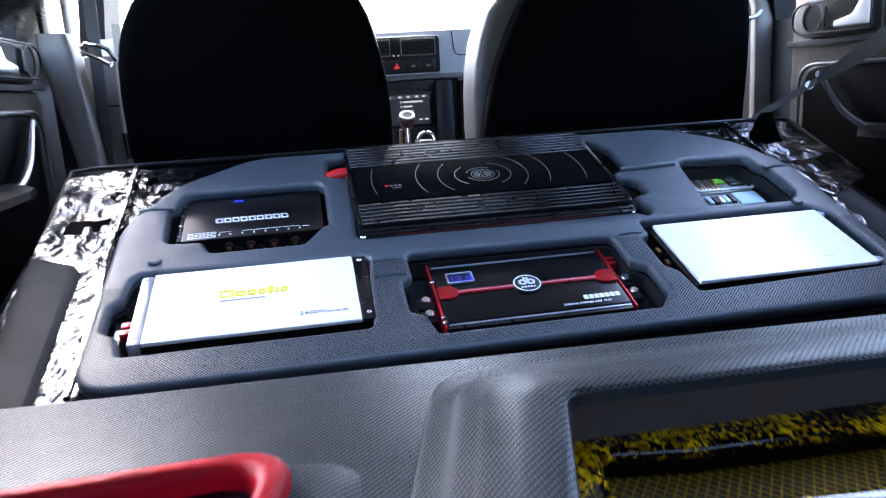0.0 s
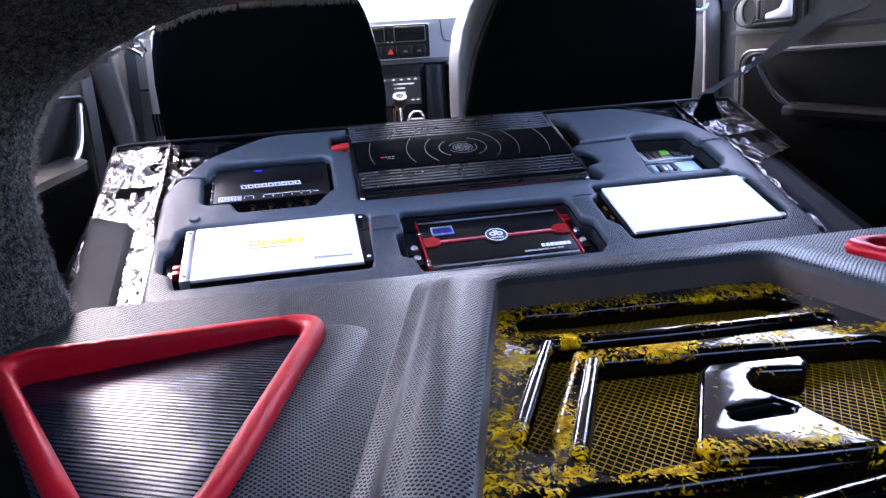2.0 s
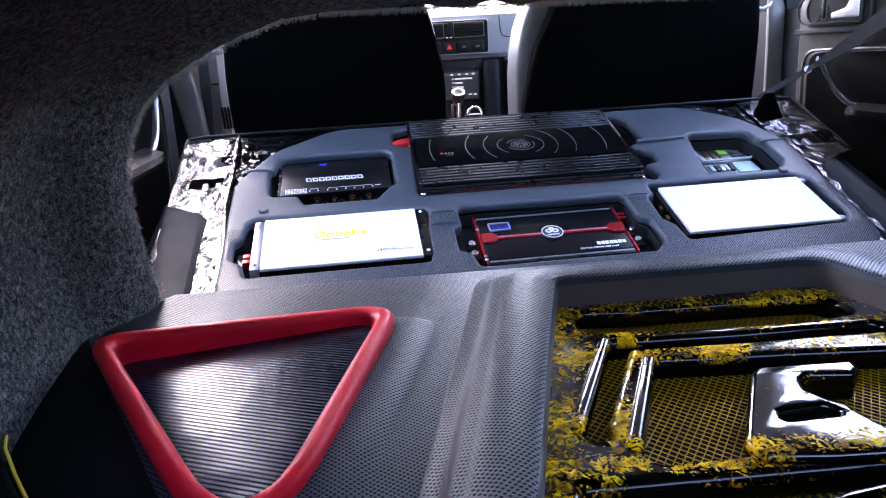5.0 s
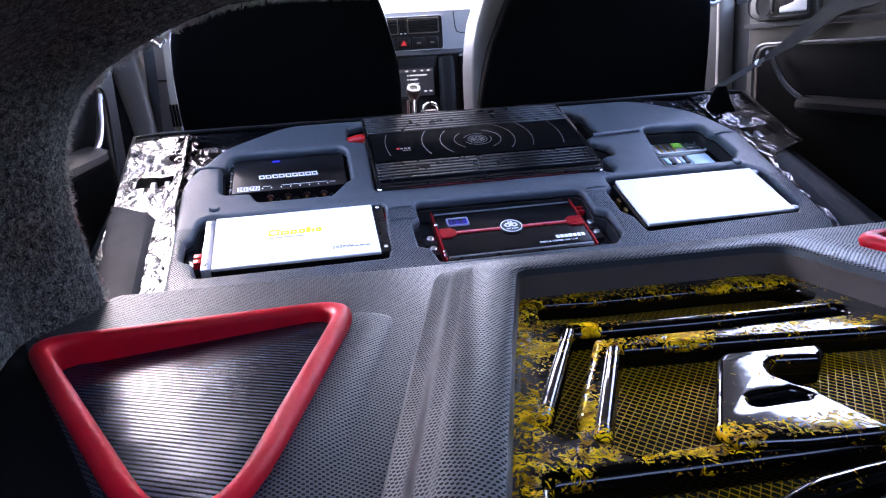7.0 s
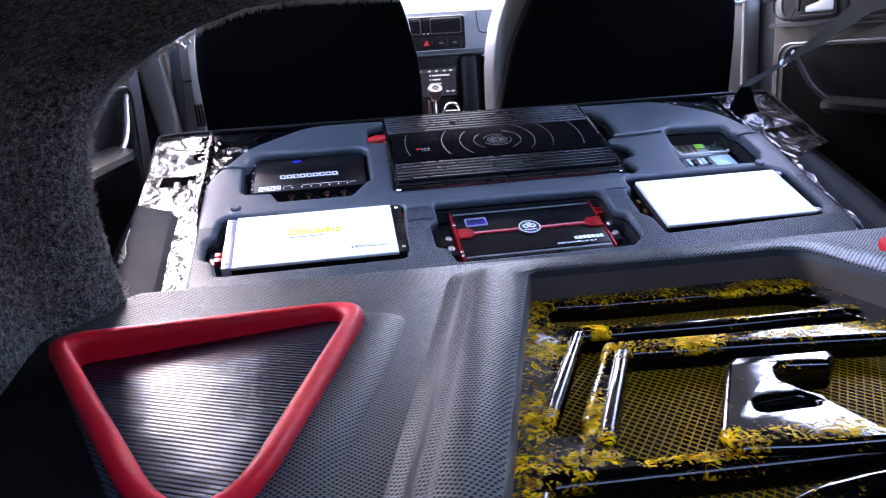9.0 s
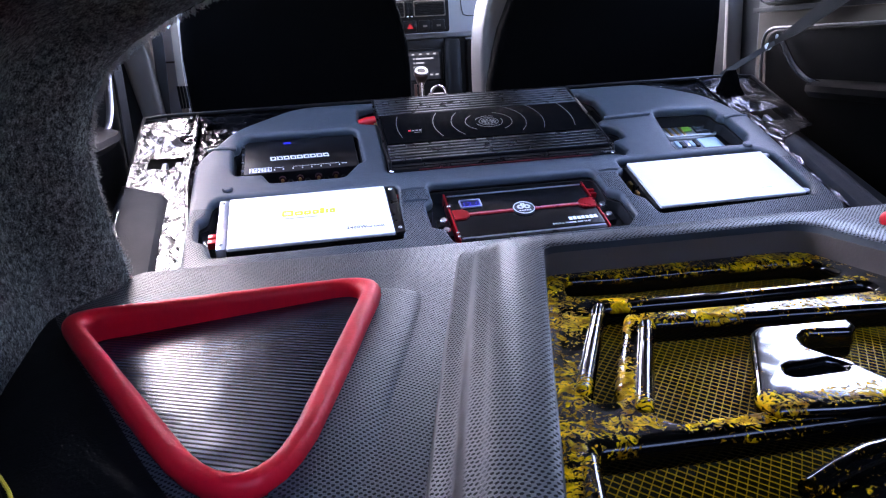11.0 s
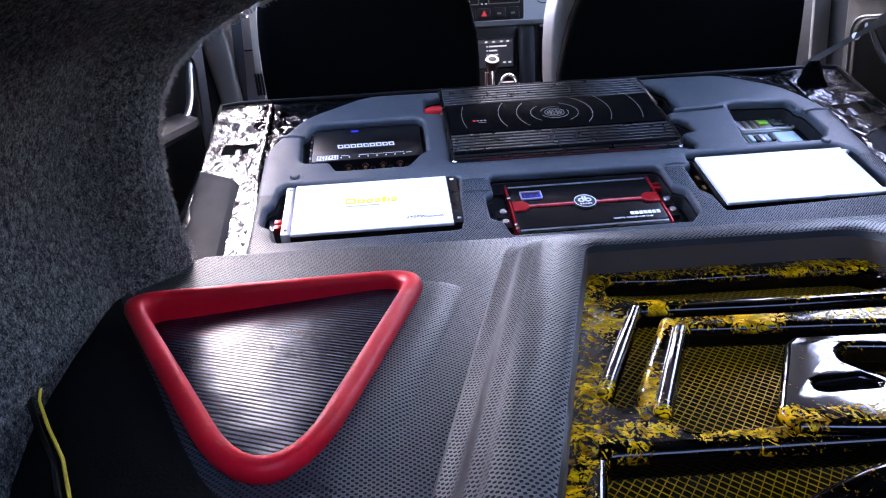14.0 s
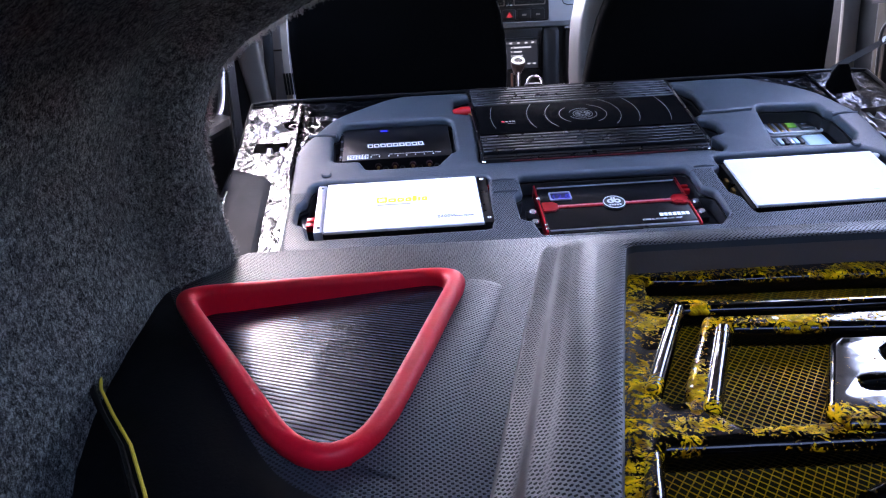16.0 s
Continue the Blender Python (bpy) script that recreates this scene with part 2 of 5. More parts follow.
BLUE_LED = glowing("blue_led", (0.02, 0.03, 1.0), 0.06)
SCREEN = glowing("screen_face", (0.05, 0.06, 0.08), 0.012)
SCREEN_TEXT = glowing("screen_text", (0.8, 0.85, 0.9), 0.030)
HAZARD = glowing("hazard_red", (0.9, 0.04, 0.05), 0.022)

# ---- builders ----
def mesh_of(name, bm, angle=38):
    bmesh.ops.recalc_face_normals(bm, faces=bm.faces)
    lim = radians(angle)
    for f in bm.faces:
        f.smooth = True
    for e in bm.edges:
        if len(e.link_faces) != 2 or e.calc_face_angle(0) > lim:
            e.smooth = False
    me = bpy.data.meshes.new(name)
    bm.to_mesh(me)
    bm.free()
    return me


def part(name, bm, material, parent=None, label="", at=None):
    """One mesh object, under a thing or a part if one is given."""
    me = bm if isinstance(bm, bpy.types.Mesh) else mesh_of(name, bm)
    me.materials.clear()
    me.materials.append(material)
    ob = new(name, me)
    if parent is not None:
        ob.parent = parent
    if at is not None:
        ob.matrix_basis = at
    return tagged(ob, label) if label else ob


def thing(name, label, category, at=None, group="", kind=""):
    ob = new(name)
    ob.empty_display_size = 0.05
    if at is not None:
        ob.matrix_basis = at
    return tagged(ob, label, category, group, kind)


def solo(name, bm, material, label, category, at=None, group="", kind=""):
    return tagged(part(name, bm, material, None, "", at), label, category, group, kind)


def box(x0, x1, y0, y1, z0, z1, bevel=0.0, seg=2, bm=None):
    own = bmesh.new()
    bmesh.ops.create_cube(own, size=1.0, matrix=Matrix.Translation(((x0 + x1) / 2, (y0 + y1) / 2, (z0 + z1) / 2)) @ Matrix.Diagonal((abs(x1 - x0), abs(y1 - y0), abs(z1 - z0), 1)))
    if bevel:
        bmesh.ops.bevel(own, geom=own.edges[:], offset=bevel, segments=seg, profile=0.5, affect="EDGES")
    if bm is None:
        return own
    tmp = bpy.data.meshes.new("tmp")
    own.to_mesh(tmp)
    own.free()
    bm.from_mesh(tmp)
    bpy.data.meshes.remove(tmp)
    return bm


def tube(points, radius, sides=8, bm=None, caps=True):
    """A round bar along points; radius may be one number or one for each point."""
    bm = bm or bmesh.new()
    pts = [Vector(p) for p in points]
    rad = radius if isinstance(radius, (list, tuple)) else [radius] * len(pts)
    rings, up = [], Vector((0, 0, 1))
    for n, p in enumerate(pts):
        d = (pts[min(n + 1, len(pts) - 1)] - pts[max(n - 1, 0)]).normalized()
        if abs(d.dot(up)) > 0.95:
            up = Vector((1, 0, 0))
        a = d.cross(up).normalized()
        b = a.cross(d)
        rings.append([bm.verts.new(p + rad[n] * (math.cos(t) * a + math.sin(t) * b)) for t in (2 * math.pi * k / sides for k in range(sides))])
    for r, s in zip(rings, rings[1:]):
        for k in range(sides):
            bm.faces.new((r[k], r[(k + 1) % sides], s[(k + 1) % sides], s[k]))
    if caps:
        bm.faces.new(rings[0][::-1])
        bm.faces.new(rings[-1])
    return bm


def ribbon(points, width, thick, across=(1, 0, 0), bm=None):
    """A flat strap along points, wide in the direction across."""
    bm = bm or bmesh.new()
    pts = [Vector(p) for p in points]
    rings = []
    wide = width if isinstance(width, list) else [width] * len(pts)
    for n, p in enumerate(pts):
        d = (pts[min(n + 1, len(pts) - 1)] - pts[max(n - 1, 0)]).normalized()
        a = Vector(across)
        a = (a - a.dot(d) * d).normalized()
        b = d.cross(a)
        rings.append([bm.verts.new(p + sx * wide[n] / 2 * a + sy * thick / 2 * b) for sx, sy in ((-1, -1), (1, -1), (1, 1), (-1, 1))])
    for r, s in zip(rings, rings[1:]):
        for k in range(4):
            bm.faces.new((r[k], r[(k + 1) % 4], s[(k + 1) % 4], s[k]))
    bm.faces.new(rings[0][::-1])
    bm.faces.new(rings[-1])
    return bm


def rounded(pts, radius, n=6):
    """A closed outline with rounded corners; radius may be given for each corner. Equal counts give outlines that can be lofted."""
    out, count = [], len(pts)
    for i in range(count):
        r = radius[i] if isinstance(radius, (list, tuple)) else radius
        p, a, b = Vector(pts[i]), Vector(pts[i - 1]), Vector(pts[(i + 1) % count])
        da, db = (a - p), (b - p)
        la, lb = da.length, db.length
        da, db = da / la, db / lb
        half = max(0.05, da.angle(db) / 2)
        cut = min(r / math.tan(half), 0.48 * la, 0.48 * lb)
        for k in range(n + 1):
            t = k / n
            q = (1 - t) ** 2 * (p + da * cut) + 2 * t * (1 - t) * p + t * t * (p + db * cut)
            out.append((q.x, q.y))
    return out


def grown(pts, d):
    """A polygon's corners moved outwards by d (inwards: minus)."""
    area = sum(pts[i - 1][0] * pts[i][1] - pts[i][0] * pts[i - 1][1] for i in range(len(pts)))
    out, count = [], len(pts)
    for i in range(count):
        p, a, b = Vector(pts[i]), Vector(pts[i - 1]), Vector(pts[(i + 1) % count])
        e, f = (p - a).normalized(), (b - p).normalized()
        n1, n2 = Vector((e.y, -e.x)), Vector((f.y, -f.x))
        if area < 0:
            n1, n2 = -n1, -n2
        m = (n1 + n2)
        m = m / max(0.35, m.length_squared) * 2
        out.append((p.x + m.x * d, p.y + m.y * d))
    return out


def loft(rings, closed=True, bottom=False, top=False):
    """Faces from ring to ring; a ring is a list of points, all of one count."""
    bm = bmesh.new()
    rows = [[bm.verts.new(p) for p in ring] for ring in rings]
    for r, s in zip(rows, rows[1:]):
        for k in range(len(r) - (0 if closed else 1)):
            j = (k + 1) % len(r)
            bm.faces.new((r[k], r[j], s[j], s[k]))
    if bottom:
        bm.faces.new(rows[0][::-1])
    if top:
        bm.faces.new(rows[-1])
    return bm


def smooth_line(pts, n=6):
    """A curve through the points, n steps between each two."""
    p = [Vector(q) for q in pts]
    p = [p[0] * 2 - p[1]] + p + [p[-1] * 2 - p[-2]]
    out = []
    for a, b, c, d in zip(p, p[1:], p[2:], p[3:]):
        for k in range(n):
            t = k / n
            out.append(0.5 * (2 * b + (c - a) * t + (2 * a - 5 * b + 4 * c - d) * t * t + (3 * b - a - 3 * c + d) * t ** 3))
    return out + [p[-2]]


def at_z(outline, z):
    return [(x, y, z) for x, y in outline]


def cut_plate(name, outer, holes=(), thick=0.01, bevel=0.0, res=3):
    """A flat plate with holes and rounded edges, its top at z = 0."""
    cu = bpy.data.curves.new(name, "CURVE")
    cu.dimensions, cu.fill_mode = "2D", "BOTH"
    cu.extrude, cu.bevel_depth, cu.bevel_resolution, cu.offset = max(0.0, thick / 2 - bevel), bevel, res, -bevel
    for loop in (outer, *holes):
        sp = cu.splines.new("POLY")
        sp.points.add(len(loop) - 1)
        for q, (x, y) in zip(sp.points, loop):
            q.co = (x, y, 0, 1)
        sp.use_cyclic_u = True
    ob = bpy.data.objects.new(name, cu)
    me = bpy.data.meshes.new_from_object(ob)
    bpy.data.objects.remove(ob)
    bpy.data.curves.remove(cu)
    bm = bmesh.new()
    bm.from_mesh(me)
    bpy.data.meshes.remove(me)
    bmesh.ops.remove_doubles(bm, verts=bm.verts, dist=1e-5)
    bmesh.ops.translate(bm, vec=(0, 0, -thick / 2), verts=bm.verts)
    return bm


def lettering(text, size, depth=0.0004, shear=0.0, spread=1.0, bold=0.0):
    """Raised text from the built-in font, from the origin to the right."""
    cu = bpy.data.curves.new("text", "FONT")
    cu.body, cu.size, cu.extrude, cu.shear, cu.space_character, cu.offset, cu.resolution_u = text, size, depth, shear, spread, bold, 2
    ob = bpy.data.objects.new("text", cu)
    me = bpy.data.meshes.new_from_object(ob)
    bpy.data.objects.remove(ob)
    bpy.data.curves.remove(cu)
    return me


def ring_of(radius, thick, n=40, sx=1.0, sy=1.0, a0=0.0, a1=360.0, flat=0.0006):
    """A thin flat ring or arc."""
    bm = bmesh.new()
    closed = a1 - a0 >= 360
    rows = []
    for k in range(n + (0 if closed else 1)):
        a = radians(a0 + (a1 - a0) * k / n)
        rows.append([bm.verts.new((r * sx * math.cos(a), r * sy * math.sin(a), z)) for r, z in ((radius - thick / 2, 0), (radius - thick / 2, flat), (radius + thick / 2, flat), (radius + thick / 2, 0))])
    for i in range(len(rows) - (0 if closed else 1)):
        r, s = rows[i], rows[(i + 1) % len(rows)]
        for j in range(4):
            bm.faces.new((r[j], r[(j + 1) % 4], s[(j + 1) % 4], s[j]))
    return bm


def disc(radius, height, n=24, bevel=0.0, sx=1.0, sy=1.0, bm=None, at=(0, 0, 0)):
    """A round plate or peg that stands on the given place."""
    own = bm or bmesh.new()
    prof = [(radius, 0), (radius, height - bevel), (radius - bevel, height)] if bevel else [(radius, 0), (radius, height)]
    rows = [[own.verts.new((at[0] + r * sx * math.cos(2 * math.pi * k / n), at[1] + r * sy * math.sin(2 * math.pi * k / n), at[2] + z)) for k in range(n)] for r, z in prof]
    for r, s in zip(rows, rows[1:]):
        for k in range(n):
            own.faces.new((r[k], r[(k + 1) % n], s[(k + 1) % n], s[k]))
    own.faces.new(rows[-1])
    own.faces.new(rows[0][::-1])
    return own


T = Matrix.Translation

# ---- the car's shell ----
def quad_sheet(x0, x1, y0, y1, z, nx=1, ny=1):
    bm = bmesh.new()
    rows = [[bm.verts.new((x0 + (x1 - x0) * i / nx, y0 + (y1 - y0) * j / ny, z)) for i in range(nx + 1)] for j in range(ny + 1)]
    for j in range(ny):
        for i in range(nx):
            bm.faces.new((rows[j][i], rows[j][i + 1], rows[j + 1][i + 1], rows[j + 1][i]))
    return bm


solo("ground", quad_sheet(-400, 400, -400, 400, 0.0), GROUND, "grey asphalt ground outside the car", "ground", kind="structure")
solo("floor", box(-0.78, 0.78, -1.55, 2.0, 0.24, 0.28), CARPET, "dark carpeted floor pan of the car", "floor", kind="structure")

# roof lining, bowed across and along
roof = loft([[(x, y, 1.385 - 0.05 * (x / 0.7) ** 2 - 0.03 * ((y - 0.5) / 0.8) ** 2) for x in np.linspace(-0.66, 0.66, 13)] for y in np.linspace(-0.30, 1.15, 9)], closed=False)
bmesh.ops.solidify(roof, geom=roof.faces[:], thickness=0.03)
solo("ceiling", roof, PANELPAINT, "pale grey cloth headliner of the car", "ceiling", kind="structure")


def side_wall(s, name):
    """Body side with door and quarter openings: sill panel, window line and pillars."""
    bm = bmesh.new()
    box(s * 0.735, s * 0.79, -0.55, 2.0, 0.26, 1.03, bm=bm)
    # tail box carried up out of view, added height that blocks side light
    box(s * 0.60, s * 0.79, -1.60, -0.55, 0.26, 1.62, bm=bm)
    for (y0, y1, z0), (u0, u1, z1), w in (((1.22, 1.42, 1.0), (0.98, 1.10, 1.37), 0.06), ((0.58, 0.72, 1.0), (0.50, 0.60, 1.37), 0.05), ((-0.62, -0.30, 1.0), (-0.34, -0.18, 1.37), 0.06)):
        bx, tx = s * 0.745, s * 0.645
        low = [(bx, y0, z0), (bx + s * w, y0, z0), (bx + s * w, y1, z0), (bx, y1, z0)]
        top = [(tx, u0, z1), (tx + s * w, u0, z1), (tx + s * w, u1, z1), (tx, u1, z1)]
        a, b = [bm.verts.new(p) for p in low], [bm.verts.new(p) for p in top]
        for k in range(4):
            bm.faces.new((a[k], a[(k + 1) % 4], b[(k + 1) % 4], b[k]))
        bm.faces.new(a[::-1])
        bm.faces.new(b)
    tube([(s * 0.66, y, 1.375) for y in (-0.35, 0.4, 1.15)], 0.03, 8, bm)
    return solo(name, bm, TRIM, "dark trimmed body side with windows, pillars and an added tail screen", "wall", kind="structure")


side_wall(-1, "wall_left")
side_wall(1, "wall_right")
sill = loft([[(-0.735 + dx, y, z + dz) for dx, dz in ((0.0, 0.0), (0.014, 0.004), (0.02, -0.004), (0.02, -0.04))] for y, z in ((0.70, 1.034), (0.95, 1.045), (1.30, 1.060))], closed=False)
solo("window_sill", sill, plain("beige_sill", (0.42, 0.36, 0.31), 0.6), "beige front door window sill", "sill", kind="structure")
solo("wall_front", box(-0.79, 0.79, 1.62, 1.68, 0.26, 1.0), TRIM, "dark bulkhead behind the dashboard", "wall", kind="structure")
# Unseen panel, taller than the boot sill, added to keep out sky light.
solo("rear_light_block", box(-0.79, 0.79, -1.60, -1.55, 0.26, 1.50), TRIM, "unseen dark panel added to shade the boot from behind", "wall", kind="structure")


# brown wall beside the parked car
solo("garden_wall", box(1.75, 1.95, -6.0, 8.0, -0.1, 1.30), plain("brown_render", (0.10, 0.065, 0.05), 0.9, 0, 0, 40, 0.5, 0.3), "brown rendered wall beside the parked car", "wall", kind="structure")
# unseen raised boot lid over the tail, added and angled to block sky light
lid = loft([[(x, y, z) for x in np.linspace(-0.62, 0.62, 9)] for y, z in ((-0.86, 1.085), (-0.91, 1.17), (-1.02, 1.32), (-1.15, 1.48), (-1.27, 1.64), (-1.38, 1.80))], closed=False)
bmesh.ops.solidify(lid, geom=lid.faces[:], thickness=0.03)
solo("boot_lid", lid, TRIM, "unseen raised boot lid, added to shade the boot", "boot lid", kind="structure")

# ---- boot lining with the ragged opening to the cabin ----
EDGE = [(-0.505, 0.66), (-0.506, 0.715), (-0.507, 0.757), (-0.516, 0.80), (-0.520, 0.84), (-0.518, 0.88), (-0.509, 0.915), (-0.493, 0.942), (-0.468, 0.964), (-0.434, 0.982), (-0.396, 1.000), (-0.356, 1.013), (-0.310, 1.018)]
EDGE = EDGE + [(-0.31 + 0.62 * k / 24, 1.018 - 0.004 * k / 24) for k in range(1, 24)] + [(-x, z - 0.004 * (z > 0.9)) for x, z in EDGE[::-1]]


def lining_ring(y, grow, rise, wobble=0.0):
    """The opening's outline, moved outwards by grow at the sides and by rise at the top."""
    out = []
    for n, (x, z) in enumerate(EDGE):
        t = min(1.0, max(0.0, (z - 0.80) / 0.22))
        dx = math.copysign(grow * (1 - t * t * 0.4), x) if abs(x) > 0.32 else x / 0.32 * grow * 0.6
        j = wobble * (noise.noise((x * 21, y * 9, z * 21)) + 0.6 * noise.noise((x * 70, y * 9, z * 70)))
        out.append((x + dx + (j if t < 0.9 else 0), y + 0.3 * j, z + rise * t + (j if t >= 0.9 else 0)))
    return out


lining = [lining_ring(-0.392, 0.012, 0.012), lining_ring(-0.388, 0.004, 0.004, 0.006), lining_ring(-0.396, 0.0, 0.0, 0.006), lining_ring(-0.415, 0.000, 0.002, 0.003)]
for y, g, r in ((-0.435, 0.006, 0.005), (-0.455, 0.020, 0.010), (-0.475, 0.036, 0.016), (-0.495, 0.043, 0.020), (-0.52, 0.043, 0.023), (-0.56, 0.040, 0.027), (-0.62, 0.040, 0.031), (-0.70, 0.043, 0.034), (-0.84, 0.050, 0.036)):
    lining.append(lining_ring(y, g, r, 0.004))
boot_lining = thing("boot_lining", "dark grey fleece lining with a frayed edge round the opening", "lining", kind="structure")
part("lining", loft(lining, closed=False), FLEECE, boot_lining)
# side lining past the shelf, towards the tail
for s in (-1, 1):
    rows = []
    for y in (-0.84, -0.95, -1.10, -1.30, -1.55):
        rows.append([(s * (0.556 + 0.03 * (-0.84 - y) + 0.012 * math.sin(z * 9)), y, z) for z in np.linspace(0.28, 1.0, 9)])
    part("lining", loft(rows, closed=False), FLEECE, boot_lining)
part("shelf", box(-0.74, 0.74, -0.86, -0.40, 1.062, 1.085, 0.008), FLEECE, boot_lining)
rear_face = cut_plate("bulkhead", rounded([(-0.735, 0.26), (0.735, 0.26), (0.735, 1.06), (-0.735, 1.06)], 0.01), [[(x * 1.012, z + 0.004) for x, z in EDGE]], 0.012)
bmesh.ops.rotate(rear_face, matrix=Matrix.Rotation(radians(90), 3, "X"), verts=rear_face.verts)
bmesh.ops.translate(rear_face, vec=(0, -0.385, 0), verts=rear_face.verts)
part("bulkhead", rear_face, VOID, boot_lining)


def fibres(count, seed):
    """Loose fleece hairs along the opening's edge and over the lining beside it."""
    rnd = random.Random(seed)
    bm = bmesh.new()
    for k in range(count):
        n = rnd.randrange(2, len(EDGE) - 1)
        f = rnd.random()
        (x0, z0), (x1, z1) = EDGE[n - 1], EDGE[n]
        p = Vector((x0 + (x1 - x0) * f, -0.39 - abs(rnd.gauss(0, 0.006)), z0 + (z1 - z0) * f))
        inward = Vector((z1 - z0, 0, -(x1 - x0))).normalized()
        d = (inward * rnd.uniform(0.2, 1.0) + Vector((rnd.gauss(0, 0.5), rnd.gauss(0, 0.5), rnd.gauss(0, 0.5)))).normalized()
        side = d.cross(Vector((rnd.random(), 1, rnd.random()))).normalized() * rnd.uniform(0.0002, 0.00045)
        length = rnd.uniform(0.002, 0.0075)
        q = p + d * length * 0.6 + Vector((0, 0, -0.001))
        r = p + d * length + side * 3 * rnd.gauss(0, 1.5)
        a, b, c, e = bm.verts.new(p - side), bm.verts.new(p + side), bm.verts.new(q + side * 0.7), bm.verts.new(q - side * 0.7)
        bm.faces.new((a, b, c, e))
        bm.faces.new((e, c, bm.verts.new(r)))
    return bm


HAIR = plain("fleece_hair", (0.15, 0.15, 0.13), 0.9, 0, 0, 300, 0.0)
# Fringe hairs coloured far paler than the fuzz, for backlight from the windscreen.
LITFRINGE = plain("backlit_fibre", (0.70, 0.69, 0.64), 0.9, 0, 0, 300, 0.0)
def fuzz(count, seed):
    """Short hairs standing off the side lining."""
    rnd = random.Random(seed)
    bm = bmesh.new()
    for k in range(count):
        z = rnd.uniform(0.735, 0.99)
        y = -0.40 - 0.62 * rnd.random() ** 1.3
        x = -0.507 - 0.046 * min(1.0, max(0.0, (-0.40 - y) / 0.16)) ** 0.6 - 0.008 * math.sin((z - 0.70) * 14)
        p = Vector((x - 0.003, y, z))
        d = Vector((1.0, rnd.gauss(0, 0.9), rnd.gauss(-0.2, 0.9))).normalized()
        side = d.cross(Vector((rnd.random(), rnd.random(), 1))).normalized() * rnd.uniform(0.00015, 0.0003)
        tip = p + d * rnd.uniform(0.006, 0.013)
        bm.faces.new((bm.verts.new(p - side), bm.verts.new(p + side), bm.verts.new(tip)))
    return bm


tagged(part("fleece_fuzz", fuzz(14000, 5), HAIR, boot_lining), kind="stuff")
tagged(part("fleece_fringe", fibres(9000, 3), LITFRINGE, boot_lining), kind="stuff")

# ---- folded seatback with its foil and upholstered board ----
PANEL = pose(0, 0, 0.70, 20, 0, 0)
seatback = thing("folded_seatback", "folded rear seatback covered in crumpled silver foil", "seatback", PANEL)


def foil_sheet():
    """The crumpled sheet: a fine grid pushed about, with two belt slots, trimmed to the backrest's outline."""
    bm = bmesh.new()
    nx, ny, x0, x1, y0, y1 = 410, 188, -0.634, 0.668, -0.14, 0.448
    rows = []
    for j in range(ny + 1):
        row = []
        for i in range(nx + 1):
            x, y = x0 + (x1 - x0) * i / nx, y0 + (y1 - y0) * j / ny
            h = 0.006 * noise.noise((x * 11, y * 11, 1)) + 0.0062 * abs(noise.noise((x * 19 + y * 8 + 4, y * 13 - x * 5, 2))) + 0.0022 * abs(noise.noise((x * 56, y * 40, 3)))
            row.append(bm.verts.new((x, y, -0.024 + h)))
        rows.append(row)
    for j in range(ny):
        for i in range(nx):
            x, y = x0 + (x1 - x0) * (i + 0.5) / nx, y0 + (y1 - y0) * (j + 0.5) / ny
            slot = (-0.605 < x < -0.545 or 0.570 < x < 0.632) and 0.242 < y < 0.284
            torn = abs(x + 0.512) < 0.028 and 0.21 < y < 0.44 and noise.noise((x * 60 + 3, y * 34, 7)) > 0.27
            inside = (abs(x) < 0.488 and y < 0.282) or (abs(x) < 0.43 and y < 0.34)
            past = x > 0.578 and y < 0.165 + 0.5 * (x - 0.578)
            if not slot and not inside and not torn and not past:
                bm.faces.new((rows[j][i], rows[j][i + 1], rows[j + 1][i + 1], rows[j + 1][i]))
    bmesh.ops.delete(bm, geom=[v for v in bm.verts if not v.link_faces], context="VERTS")
    return bm


part("foil_sheet", mesh_of("foil_sheet", foil_sheet(), 30), FOIL, seatback, "crumpled silver sound-deadening foil")
part("core", box(-0.636, 0.670, -0.145, 0.451, -0.15, -0.050, 0.012), VOID, seatback)
part("edge_piping", tube([(-0.636, 0.24, -0.03), (-0.636, 0.40, -0.022), (-0.634, 0.446, -0.018), (-0.60, 0.455, -0.018), (0.634, 0.455, -0.018), (0.668, 0.446, -0.018), (0.670, 0.40, -0.022), (0.670, 0.22, -0.03)], 0.0038, 8), BLACK, seatback, "black edge piping")
for s in (-1, 1):
    for x in (0.552, 0.576):
        x += 0.026 * (s > 0)
        part("latch", box(s * x, s * (x + 0.010), 0.246, 0.280, -0.048, -0.030, 0.002), SILVER, seatback)
    strip = tube([(s * 0.521, -0.12, -0.012), (s * 0.5215, 0.05, -0.014), (s * 0.53, 0.16, -0.012), (s * 0.528, 0.27, -0.014), (s * 0.532, 0.44, -0.016)], 0.0045, 6)
    part("foil_fold", strip, FOIL, seatback)

OUT = rounded([(-0.518, -0.128), (0.512, -0.128), (0.530, 0.225), (0.492, 0.332), (0.385, 0.410), (-0.34, 0.412), (-0.455, 0.332), (-0.518, 0.215)], [0.05, 0.05, 0.14, 0.14, 0.12, 0.12, 0.14, 0.14], 8)
WAR_CUT = rounded([(-0.452, 0.160), (-0.404, 0.156), (-0.392, 0.126), (-0.270, 0.126), (-0.245, 0.165), (-0.233, 0.175), (-0.233, 0.303), (-0.438, 0.303), (-0.446, 0.262), (-0.456, 0.256)], [0.012, 0.008, 0.008, 0.01, 0.008, 0.008, 0.024, 0.024, 0.006, 0.006], 5)
